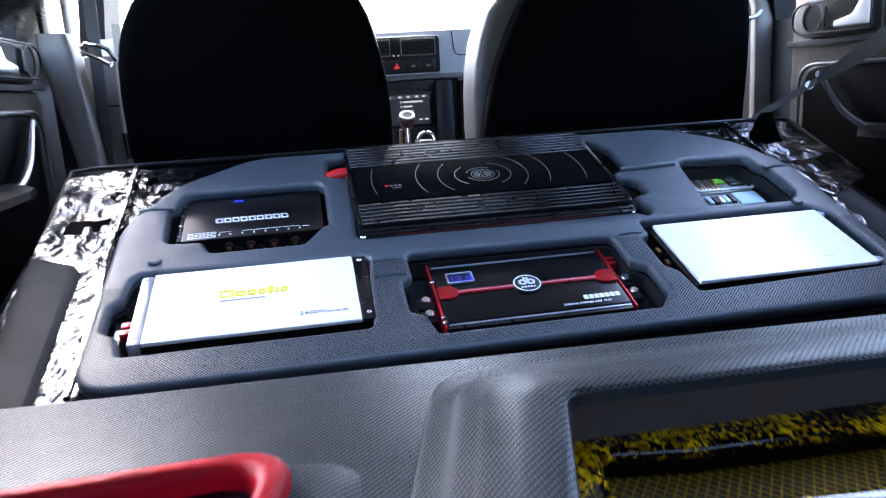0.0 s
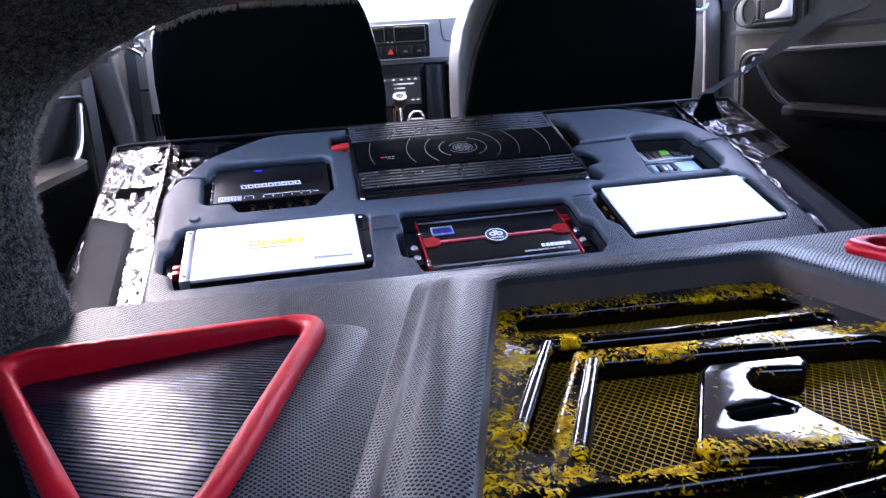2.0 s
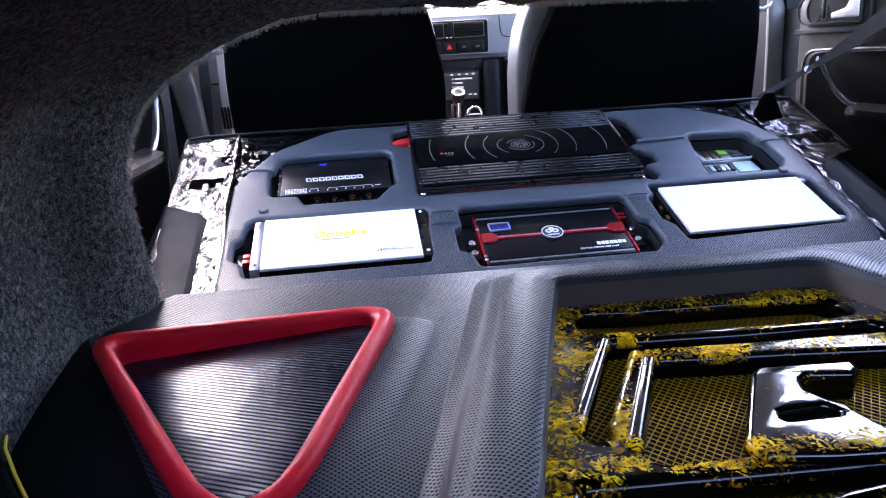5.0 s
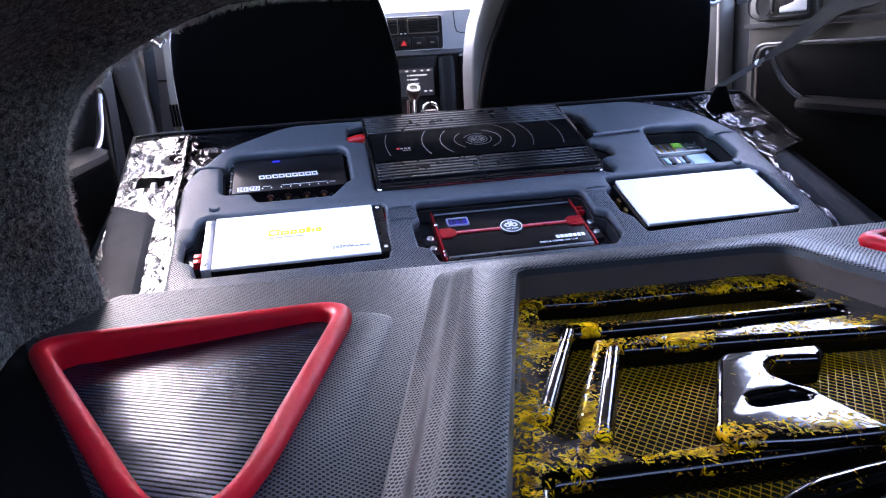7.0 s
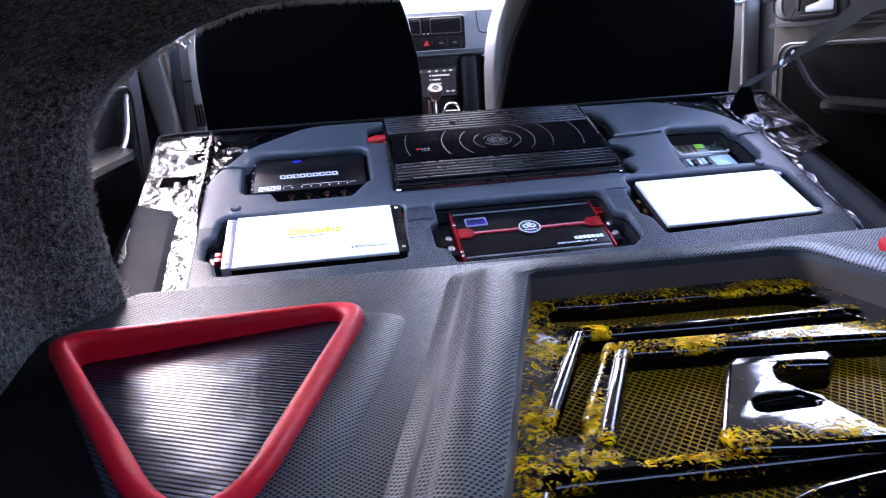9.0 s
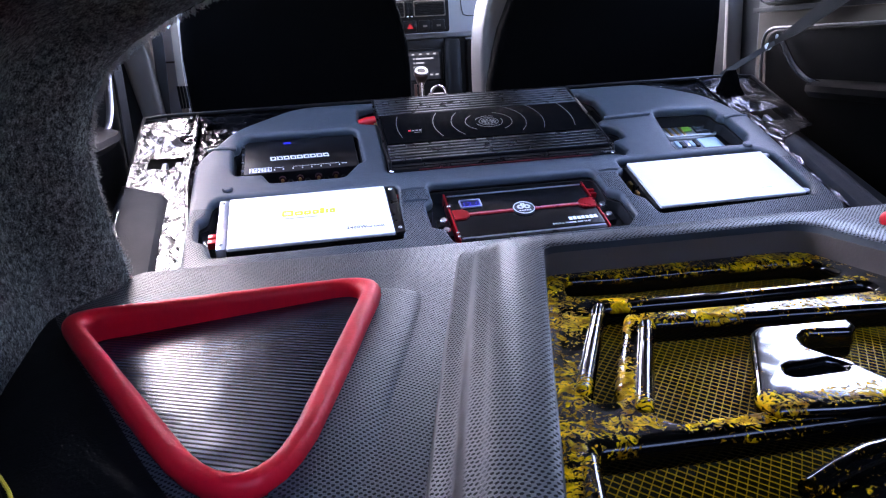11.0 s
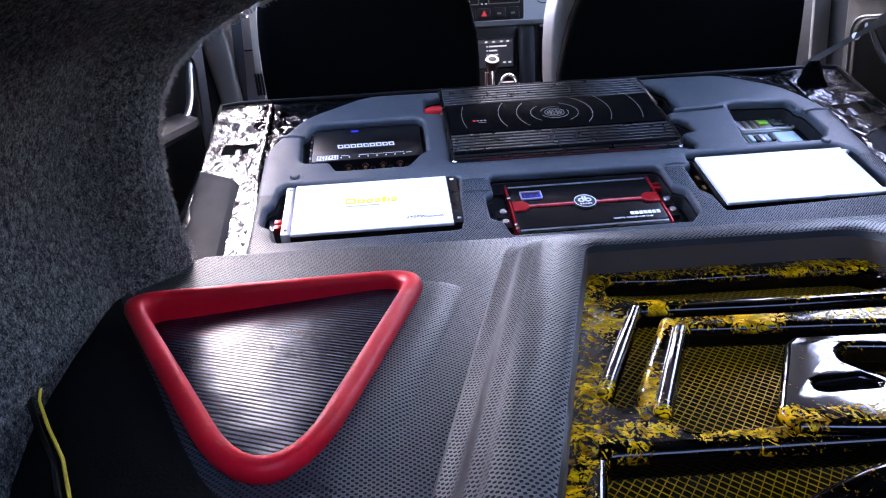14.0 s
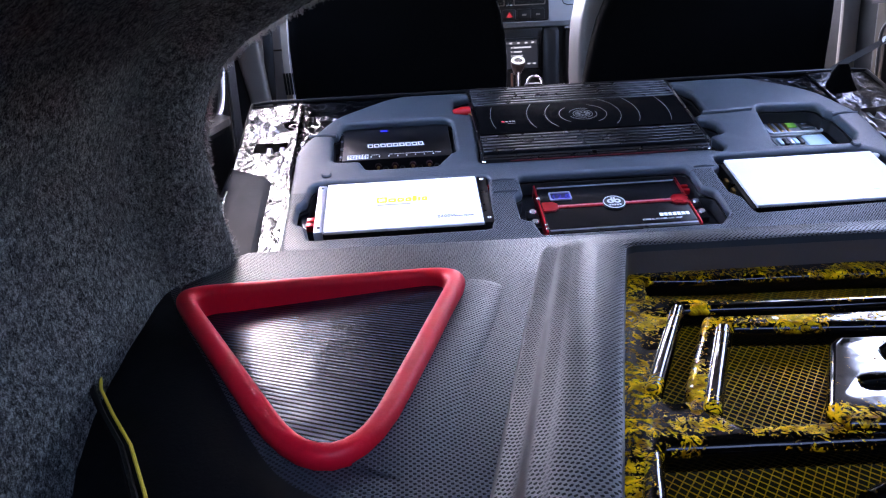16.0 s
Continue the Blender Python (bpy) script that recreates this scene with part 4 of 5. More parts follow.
# The flank is the deck's own vinyl; its shade is put in as black.
SHADEBLACK = plain("shade_black_vinyl", (0.0012, 0.0012, 0.0014), 0.6, 0, 0, 500, 0.3, 0.12, 0.12)
part("deck_roll", roll_off(INNER, ((-0.006, 0.0), (-0.001, 0.0002), (0.002, 0.0005))), VINYL, enclosure, "rounded dotted vinyl edge")
part("flank", roll_off(INNER, ((0.0014, 0.0005), (0.008, 0.0010), (0.014, 0.0018), (0.022, 0.0031), (0.034, 0.0062), (0.048, 0.0105), (0.064, 0.0175), (0.080, 0.028), (0.095, 0.045), (0.105, 0.070))), SHADEBLACK, enclosure, "smooth vinyl flank, black for the shade it lies in")
thread = bmesh.new()
path = [Vector(p) for p in ((-0.552, -0.640, 0.7385), (-0.541, -0.668, 0.7385), (-0.519, -0.706, 0.7385), (-0.494, -0.746, 0.7385), (-0.470, -0.795, 0.7385), (-0.447, -0.845, 0.7385))]
tube([p + Vector((0, 0, 0.002)) for p in path], 0.0011, 6, thread)
part("stitching", thread, YARN, enclosure, "yellow stitched seam")
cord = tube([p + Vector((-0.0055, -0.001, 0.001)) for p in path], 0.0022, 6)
part("seam_fold", cord, SHADEBLACK, enclosure)

# raised surround of the middle well, stepped at its sides
def between(p, q, t):
    return [(a[0] + (b[0] - a[0]) * t, a[1] + (b[1] - a[1]) * t) for a, b in zip(p, q)]


FR = [0.05, 0.05, 0.08, 0.03, 0.03, 0.25]
RR = [0.035, 0.045, 0.07, 0.03, 0.03, 0.22]
rise = ((0.0, -0.002), (0.0, 0.0015), (0.03, 0.0045), (0.07, 0.0062), (0.12, 0.0068), (0.20, 0.0084), (0.30, 0.0114), (0.34, 0.0138), (0.40, 0.0176), (0.47, 0.0200), (0.57, 0.0222), (0.62, 0.0240), (0.69, 0.0270), (0.80, 0.0290), (0.93, 0.0310), (0.97, 0.0316), (1.0, 0.0318))
steps = [(between(FOOT, RIDGE, t), FR if t < 0.6 else RR, TOP + z) for t, z in rise] + [(between(RIDGE, W, 0.10), RR, TOP + 0.0318), (between(RIDGE, W, 0.6), RR, TOP + 0.0315), (grown(W, 0.004), W_R, TOP + 0.0310), (grown(W, 0.0012), W_R, TOP + 0.0296), (W, W_R, TOP + 0.0240)]
part("well_surround", loft([at_z(outline(p, r), z) for p, r, z in steps]), VINYL, enclosure, "raised vinyl surround of the well")
part("well_wall", loft([at_z(outline(W, W_R), TOP + 0.0240), at_z(outline(W, W_R), 0.700)]), plain("well_vinyl", (0.105, 0.082, 0.070), 0.5, 0, 0, 420, 0.4), enclosure)


def red_inlay(poly, radii):
    """Red triangular trim round a sunk carbon-look floor, sunk in the deck."""
    def sloped(d, h, n=10, level=None):
        # the trim rises from its near corner to its far side
        ring = outline(grown(poly, d), inlay_radii(poly, radii, d), n)
        return [(x, y, level if level is not None else TOP + 0.0002 + 0.0088 * min(1.1, max(-0.1, (y + 0.80) / 0.265)) + h) for x, y in ring]

    prof = [(0.0042, 0.0008), (0.0043, 0.0038), (0.0037, 0.0062), (0.0020, 0.0088), (0.0004, 0.0098), (-0.0040, 0.0104), (-0.0070, 0.0098), (-0.0092, 0.0078), (-0.0104, 0.0040), (-0.0110, -0.0020), (-0.0116, -0.0120)]
    trim = loft([sloped(0.0, 0, level=TOP - 0.006)] + [sloped(d, h) for d, h in prof])
    part("red_trim", trim, RED, enclosure, "red painted triangular trim")
    floor_ = bmesh.new()
    floor_.faces.new([floor_.verts.new((x, y, h + 0.060 * (x - poly[1][0] + 0.03))) for x, y, h in sloped(-0.009, -0.0070)])
    part("carbon_floor", floor_, CARBON, enclosure, "carbon-look inlay")


red_inlay(TRI, TRI_R)
red_inlay(TRI_TWO, TRI_TWO_R)
# soft swelling of the vinyl round the inlay's corner towards the well
outside = smooth_line([(-0.36, -0.518), (-0.30, -0.511), (-0.268, -0.513), (-0.249, -0.522), (-0.243, -0.545), (-0.258, -0.610), (-0.288, -0.715), (-0.306, -0.785), (-0.318, -0.825)])
inside = smooth_line([(-0.36, -0.534), (-0.31, -0.531), (-0.290, -0.531), (-0.283, -0.536), (-0.282, -0.548), (-0.298, -0.610), (-0.319, -0.700), (-0.345, -0.765), (-0.370, -0.792)])
swell = loft([[tuple(p.lerp(q, t)) + (TOP - 0.001 + (h + 0.001) * min(1.0, max(0.05, (p.y + 0.87) / 0.12)),) for p, q in zip(outside, inside)] for t, h in ((0.0, -0.001), (0.08, 0.0006), (0.18, 0.0018), (0.30, 0.0031), (0.45, 0.0041), (0.65, 0.0047), (1.0, 0.0050))], closed=False)
part("pad", swell, VINYL, enclosure, "raised vinyl pad")

# gold-splattered grille plate in the well
SLOT_ONE = rounded([(-0.1241, -0.5545), (-0.0765, -0.5630), (0.0313, -0.5690), (0.0783, -0.5740), (0.0904, -0.5908), (0.0895, -0.6150), (0.0479, -0.6245), (-0.0522, -0.6142), (-0.1250, -0.6010), (-0.1328, -0.5870)], [0.008, 0.1, 0.1, 0.012, 0.012, 0.010, 0.1, 0.1, 0.010, 0.010], 5)
SLOT_TWO = rounded([(-0.1178, -0.6250), (-0.0203, -0.6350), (0.0537, -0.6390), (0.0918, -0.6395), (0.0890, -0.6560), (0.0443, -0.6530), (-0.0259, -0.6490), (-0.1084, -0.6405), (-0.1438, -0.7104), (-0.1630, -0.7490), (-0.1640, -0.7630), (-0.1769, -0.7630), (-0.1800, -0.7506)], [0.004, 0.1, 0.1, 0.006, 0.006, 0.1, 0.1, 0.006, 0.1, 0.006, 0.004, 0.004, 0.005], 5)
HOLE_MID = rounded([(-0.0976, -0.6654), (-0.0023, -0.6782), (0.0506, -0.6862), (0.0930, -0.6925), (0.1102, -0.7390), (0.1174, -0.8162), (0.0060, -0.8090), (-0.0120, -0.8000), (-0.0185, -0.7690), (-0.0300, -0.7390), (-0.0255, -0.7255), (-0.0176, -0.7200), (0.0110, -0.7260), (0.0200, -0.7170), (0.0240, -0.7060), (-0.0400, -0.7000), (-0.0490, -0.7080), (-0.0960, -0.7880), (-0.0990, -0.7960), (-0.1490, -0.7945), (-0.1540, -0.7800)], [0.006, 0.1, 0.1, 0.010, 0.03, 0.010, 0.02, 0.015, 0.03, 0.006, 0.006, 0.006, 0.004, 0.005, 0.005, 0.005, 0.006, 0.006, 0.005, 0.010, 0.010], 5)
HOLE_E = rounded([(-0.1975, -0.8116), (-0.0096, -0.8225), (0.1174, -0.8298), (0.122, -0.8842), (-0.0459, -0.8461), (-0.123, -0.8625), (-0.1729, -0.9205), (-0.2292, -0.9069)], 0.006, 4)
plate = part("grille_plate", cut_plate("plate", outline(grown(W, 0.003), W_R), [SLOT_ONE, SLOT_TWO, HOLE_MID, HOLE_E], 0.018, 0.0062, 5), GOLD, enclosure, "black lacquered plate with gold splatter", T((0, 0, 0.753)))
EMBLEM = rounded([(-0.0107, -0.8215), (-0.0153, -0.8051), (-0.0221, -0.7713), (-0.0330, -0.7430), (-0.0285, -0.7300), (-0.0200, -0.7238), (0.0086, -0.7300), (0.0172, -0.7222), (0.0215, -0.7098), (-0.0444, -0.7041), (-0.0535, -0.7122), (-0.0995, -0.7900), (-0.0985, -0.8090), (-0.0608, -0.8165)], [0.003, 0.03, 0.04, 0.008, 0.006, 0.006, 0.005, 0.006, 0.006, 0.008, 0.008, 0.012, 0.006, 0.05], 6)
EMBLEM_SLOT = rounded([(-0.0640, -0.7660), (-0.0350, -0.7640), (-0.0285, -0.7700), (-0.0345, -0.7760), (-0.0670, -0.7755)], [0.003, 0.004, 0.004, 0.004, 0.003], 5)
part("emblem", cut_plate("emblem", EMBLEM, [EMBLEM_SLOT], 0.014, 0.0048, 5), SPARSE, plate, "raised glossy emblem", T((0, 0, 0.0055)))


def rib(points, radius, name="rib"):
    """A rounded rib that stands half out of the plate."""
    return part(name, tube([(p.x, p.y, 0.0) for p in smooth_line(points)], [radius[k] + (radius[k + 1] - radius[k]) * j / 6 for k in range(len(radius) - 1) for j in range(6)] + [radius[-1]], 14), GOLD, plate)


def flat_rib(a, b, width, lean):
    """A raised bar with a flat top and rounded edges, from a to b, leaning a little."""
    p, q = Vector((*a, 0)), Vector((*b, 0))
    along = (q - p).normalized()
    m = Matrix.Translation((p + q) / 2 + Vector((0, 0, 0.0035))) @ Matrix((along, Vector((-along.y, along.x, 0)), (0, 0, 1))).transposed().to_4x4() @ Matrix.Rotation(radians(lean), 4, "X")
    h = (q - p).length / 2
    return part("rib", cut_plate("rib", rounded([(-h, -width / 2), (h, -width / 2), (h, width / 2), (-h, width / 2)], width * 0.45, 5), [], 0.012, 0.0042, 5), GOLD, plate, "", m)


flat_rib((-0.1225, -0.6230), (-0.1855, -0.7530), 0.0095, 20)
flat_rib((-0.1040, -0.6640), (-0.1600, -0.7790), 0.0100, 16)
rib([(-0.123, -0.8679), (-0.0822, -0.8534), (-0.0277, -0.8443)], [0.006, 0.008, 0.006])
rib([(-0.2056, -0.8207), (-0.2165, -0.8552), (-0.2292, -0.8933)], [0.004, 0.006, 0.006])


def grille(pitch, width, z):
    """Expanded metal: two crossing families of flat strands inside the well."""
    bm = bmesh.new()
    poly = [Vector((x, y)) for x, y in grown(W, 0.002)]
    for sign in (-1, 1):
        d = Vector((math.cos(radians(54)), sign * math.sin(radians(54))))
        nrm = Vector((-d.y, d.x))
        spans = [p.dot(nrm) for p in poly]
        k = math.ceil(min(spans) / pitch)
        while k * pitch < max(spans):
            hits = []
            for a, b in zip(poly, poly[1:] + poly[:1]):
                da, db = a.dot(nrm) - k * pitch, b.dot(nrm) - k * pitch
                if da * db < 0:
                    hits.append((a + (b - a) * (da / (da - db))).dot(d))
            hits.sort()
            for t0, t1 in zip(hits[::2], hits[1::2]):
                lift = 0.0003 * sign
                c = [nrm * (k * pitch + e) + d * t for e, t in ((-width / 2, t0), (width / 2, t0), (width / 2, t1), (-width / 2, t1))]
                lo = [bm.verts.new((p.x, p.y, z + lift)) for p in c]
                hi = [bm.verts.new((p.x, p.y, z + lift + 0.0004)) for p in c]
                bm.faces.new(hi)
                for i in range(4):
                    bm.faces.new((lo[i], lo[(i + 1) % 4], hi[(i + 1) % 4], hi[i]))
            k += 1
    return bm


tagged(part("grille_mesh", grille(0.00475, 0.00050, 0.7350), MESHGOLD, enclosure, "gold expanded-metal grille"), kind="stuff")
part("well_floor", box(-0.28, 0.26, -1.0, -0.47, 0.655, 0.665), VOID, enclosure)

# ---- side trims beside the folded seatback ----
TRIMCARPET = plain("trim_carpet", (0.027, 0.027, 0.028), 0.95, 0, 0, 500, 0.9, 0.4, 0.1)


def side_trim(s):
    t = thing("side_trim", "dark carpeted side trim beside the folded seatback", "trim", PANEL, "side trims", "structure")
    k = 0.016 if s > 0 else 0.0
    base = [(0.552 - k, -0.16, -0.25), (0.552 - 0.7 * k, 0.0, -0.25), (0.552, 0.14, -0.25), (0.571, 0.175, -0.25), (0.650, 0.235, -0.25), (0.68, 0.06, -0.25), (0.67, -0.16, -0.25)]
    brow = [(0.554 - k, -0.16, -0.030), (0.556 - 0.7 * k, 0.0, -0.030), (0.558, 0.140, -0.030), (0.572, 0.164, -0.032), (0.648, 0.226, -0.040 - 2 * k), (0.664, 0.05, -0.07 - 2 * k), (0.655, -0.16, -0.07 - 2 * k)]
    bend = [(0.557 - k, -0.16, -0.019), (0.560 - 0.7 * k, 0.0, -0.019), (0.562, 0.136, -0.019), (0.574, 0.154, -0.019), (0.634 - k, 0.190, -0.022 - 0.5 * k), (0.650 - k, 0.05, -0.032 - 0.5 * k), (0.640 - k, -0.16, -0.034 - 0.5 * k)]
    face = [(0.563 - k, -0.16, -0.013), (0.566 - 0.7 * k, 0.0, -0.013), (0.568, 0.128, -0.013), (0.577, 0.142, -0.013), (0.605 - 1.3 * k, 0.140, -0.013), (0.620 - 1.6 * k, 0.047, -0.015), (0.612 - 1.6 * k, -0.16, -0.016)]
    part("cover", loft([[(s * x, y, z) for x, y, z in row] for row in (base, brow, bend, face)], top=True), TRIMCARPET, t)


side_trim(-1)
side_trim(1)

# ---- front seats ----
def front_seat(rows, strip, side, label):
    """rows: height, left and right edge of the backrest; strip: how far the pale bolster shows past the edge on its side."""
    seat = thing("front_seat", label, "seat", None, "front seats")
    lean = lambda z: 0.475 - 0.02 * math.sin((z - 0.5) * 2.4)
    rings = []
    for z, a, c in rows:
        y = lean(z)
        m = (a + c) / 2
        rings.append([(px, py, z) for px, py in rounded([(a, y), (c, y), (m + (c - m) * 0.95, y + 0.10), (m + (a - m) * 0.95, y + 0.10)], [0.03, 0.03, 0.04, 0.04], 6)])
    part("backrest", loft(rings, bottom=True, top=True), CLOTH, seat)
    edge = []
    for (z, a, c), w in zip(rows, strip):
        x = (c + w) if side > 0 else (a - w)
        y = lean(z) + 0.075
        inner = x - side * 0.09
        edge.append([(px, py, z) for px, py in rounded([(min(x, inner), y), (max(x, inner), y), (max(x, inner), y + 0.13), (min(x, inner), y + 0.13)], 0.022, 5)])
    part("side_bolster", loft(edge, bottom=True, top=True), LEATHER, seat, "pale grey leather side bolster")
    a, c = rows[2][1], rows[2][2]
    cx = (a + c) / 2
    part("cushion", box(a + 0.01, c - 0.01, 0.50, 1.0, 0.42, 0.56, 0.04, 3), CLOTH, seat)
    part("base", box(cx - 0.20, cx + 0.20, 0.52, 0.98, 0.28, 0.42, 0.01), BLACK, seat)
    head = [(1.245, 0.10), (1.265, 0.125), (1.30, 0.13), (1.335, 0.12), (1.35, 0.09)]
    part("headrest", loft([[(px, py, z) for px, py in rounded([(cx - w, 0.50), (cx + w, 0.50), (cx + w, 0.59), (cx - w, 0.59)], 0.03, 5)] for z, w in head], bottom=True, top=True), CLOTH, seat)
    for x in (-0.05, 0.05):
        part("headrest_post", tube([(cx + x, 0.545, 1.17), (cx + x, 0.545, 1.26)], 0.006, 8), CHROME, seat)


front_seat([(0.46, -0.53, -0.11), (0.62, -0.545, -0.098), (0.76, -0.550, -0.094), (0.85, -0.553, -0.092), (0.90, -0.556, -0.091), (0.95, -0.557, -0.094), (1.005, -0.554, -0.105), (1.04, -0.547, -0.114), (1.07, -0.537, -0.124), (1.10, -0.521, -0.138), (1.13, -0.495, -0.156), (1.17, -0.45, -0.19), (1.205, -0.40, -0.24), (1.215, -0.36, -0.28)], [0.006, 0.006, 0.004, 0.002, 0.002, 0.003, 0.005, 0.007, 0.009, 0.009, 0.008, 0.004, 0.0, -0.01], 1, "black front seat with a narrow pale bolster")
front_seat([(0.46, 0.09, 0.58), (0.62, 0.076, 0.592), (0.76, 0.069, 0.606), (0.85, 0.071, 0.610), (0.92, 0.086, 0.614), (0.97, 0.100, 0.616), (1.02, 0.122, 0.616), (1.07, 0.147, 0.612), (1.12, 0.18, 0.595), (1.17, 0.225, 0.54), (1.205, 0.28, 0.48), (1.215, 0.32, 0.44)], [-0.012, -0.012, -0.010, -0.004, 0.010, 0.020, 0.032, 0.038, 0.03, 0.01, 0.0, 0.0], -1, "black front seat with a broad pale leather bolster")

# ---- dashboard and console ----
DY = 1.10
dash = thing("dashboard", "grey dashboard with vents, switches and radio", "dashboard")
pad = loft([[(x, y, z) for x in np.linspace(-0.74, 0.74, 15)] for y, z in ((1.60, 1.06), (1.40, 1.100), (1.22, 1.108), (1.14, 1.100), (DY + 0.006, 1.082), (DY, 1.06), (DY + 0.003, 0.972), (DY + 0.014, 0.960), (DY + 0.05, 0.955))], closed=False)
part("upper_pad", pad, DASHLIT, dash, "dash top, blue-grey tone lifted for windscreen light")
part("lower_panel", box(-0.74, 0.74, DY + 0.03, DY + 0.30, 0.50, 0.957, 0.012), TRIM, dash)
part("airbag_seam", tube([(0.152, DY - 0.001, 1.078), (0.156, DY - 0.0015, 1.034), (0.160, DY - 0.0015, 1.021), (0.172, DY - 0.0015, 1.016), (0.24, DY - 0.0015, 1.016), (0.50, DY - 0.0015, 1.018)], 0.0014, 6), BLACK, dash)
glove = part("glove_box", box(0.166, 0.60, DY + 0.012, DY + 0.08, 0.70, 0.950, 0.012), TRIM, dash, "dark glove box lid")
part("glove_edge", box(0.166, 0.60, DY + 0.010, DY + 0.016, 0.950, 0.957, 0.002), DASHLIT, glove)
vents = part("vent_panel", cut_plate("v", rounded([(-0.118, 0.972), (0.118, 0.972), (0.118, 1.070), (-0.118, 1.070)], 0.010), [], 0.012, 0.003), BLACK, dash, "black centre vent panel", pose(0, DY - 0.006, 0, 90, 0, 0))
for s in (-1, 1):
    x0, x1 = (0.013, 0.106) if s > 0 else (-0.106, -0.013)
    rim = cut_plate("r", rounded([(x0, 1.020), (x1, 1.020), (x1, 1.064), (x0, 1.064)], 0.004), [rounded([(x0 + 0.003, 1.023), (x1 - 0.003, 1.023), (x1 - 0.003, 1.061), (x0 + 0.003, 1.061)], 0.003)], 0.006, 0.001)
    vent = part("vent", rim, GREYTRIM, vents, "", T((0, 0, 0.0045)))
    for k in range(4):
        z = 1.0275 + k * 0.009
        part("slat", box(x0 + 0.003, x1 - 0.003, z, z + 0.0035, 0.0, 0.0055, 0.0008), TRIM, vent)
part("panel_rim", tube([(px, py, 0.0035) for px, py in (lambda o: o + o[:1])(rounded([(-0.1165, 0.9735), (0.1165, 0.9735), (0.1165, 1.0685), (-0.1165, 1.0685)], 0.010))], 0.0013, 6, caps=False), DASHLIT, vents, "pale rim")
for x in (-0.006, 0.006):
    part("thumbwheel", box(x - 0.004, x + 0.004, 1.020, 1.062, 0.0, 0.006, 0.0015), TRIM, vents)
    part("thumbwheel_mark", box(x - 0.003, x + 0.003, 1.020, 1.0235, 0.0055, 0.0068), PRINT, vents)
for x in (-0.084, -0.044, 0.0, 0.044, 0.084):
    sw = part("switch", box(x - 0.019, x + 0.019, 0.979, 1.010, -0.001, 0.0035, 0.002), BLACK, vents, "", T((0, 0, 0)))
    if abs(x) < 0.01:
        tri = cut_plate("t", [(x - 0.009, 0.988), (x + 0.009, 0.988), (x, 1.003)], [], 0.0012)
        part("hazard_mark", tri, HAZARD, sw, "red warning triangle", T((0, 0, 0.0055)))
    else:
        part("switch_mark", box(x - 0.006, x + 0.006, 0.991, 0.9965, 0.0035, 0.0042), GREYTRIM, sw)
radio = part("radio", box(-0.096, 0.094, DY + 0.004, DY + 0.05, 0.836, 0.930, 0.004), BLACK, dash, "black touch-screen radio")
part("screen", box(-0.080, 0.083, DY + 0.002, DY + 0.006, 0.842, 0.922), SCREEN, radio, "dimly lit screen with a white list")
part("status_bar", box(-0.078, 0.081, DY + 0.0005, DY + 0.0019, 0.911, 0.919), glowing("status_grey", (0.25, 0.26, 0.28), 0.008), radio)
for k, (z, w) in enumerate(((0.900, 0.052), (0.888, 0.024), (0.876, 0.026))):
    part("text_bar", box(0.012, 0.012 + w, DY + 0.0004, DY + 0.0018, z, z + 0.0045), SCREEN_TEXT, radio)
    part("list_dot", box(0.004, 0.008, DY + 0.0004, DY + 0.0018, z, z + 0.0045), SCREEN_TEXT, radio)
for x in (0.052, 0.068):
    part("text_bar", box(x, x + 0.009, DY + 0.0004, DY + 0.0018, 0.853, 0.857), SCREEN_TEXT, radio)
for x in (-0.06, -0.03, 0.0, 0.022, 0.045, 0.064):
    part("status_icon", box(x, x + 0.008, DY - 0.0002, DY + 0.0004, 0.9128, 0.9175), SCREEN_TEXT, radio)
for s in (-1, 1):
    part("console_cheek", box(s * 0.100, s * 0.146, DY - 0.02, DY + 0.20, 0.50, 0.957, 0.016, 3), TRIM, dash)
part("console_face", box(-0.10, 0.10, DY + 0.008, DY + 0.06, 0.60, 0.957, 0.004), BLACK, dash)
console = thing("centre_console", "black centre console between the front seats", "console")
part("tunnel", box(-0.10, 0.10, 0.42, 1.12, 0.28, 0.72, 0.03, 3), TRIM, console)
part("lid", box(-0.085, 0.006, 0.50, 0.62, 0.775, 0.8275, 0.018, 4), plain("pale_vinyl", (0.62, 0.62, 0.62), 0.5), console, "pale armrest lid")
part("armrest_stem", box(-0.07, 0.0, 0.52, 0.60, 0.70, 0.78, 0.006), TRIM, console)
lever = thing("gear_lever", "short gear lever with a chrome knob", "gear lever")
part("stick", tube([(-0.028, 0.77, 0.70), (-0.030, 0.757, 0.80), (-0.030, 0.752, 0.855)], 0.007, 10), CHROME, lever)
part("sleeve", tube([(-0.048, 0.76, 0.72), (-0.046, 0.757, 0.80), (-0.045, 0.755, 0.85)], 0.0035, 8), plain("brown_trim", (0.12, 0.06, 0.04), 0.4), lever)
knob = loft([[(r * math.cos(a), r * math.sin(a), z) for a in np.linspace(0, 2 * math.pi, 20, endpoint=False)] for z, r in ((-0.030, 0.009), (-0.018, 0.013), (-0.006, 0.0175), (0.002, 0.0185), (0.006, 0.0175), (0.008, 0.014))], bottom=True, top=True)
KNOB = pose(-0.030, 0.748, 0.874, 32, 0, 0)
part("knob", knob, plain("brown_knob", (0.05, 0.03, 0.025), 0.3), lever, "dark knob with a pale cap", KNOB)
part("knob_cap", ring_of(0.0135, 0.006, 28, flat=0.002), PRINT, lever, "", KNOB @ T((0, 0, 0.0078)))
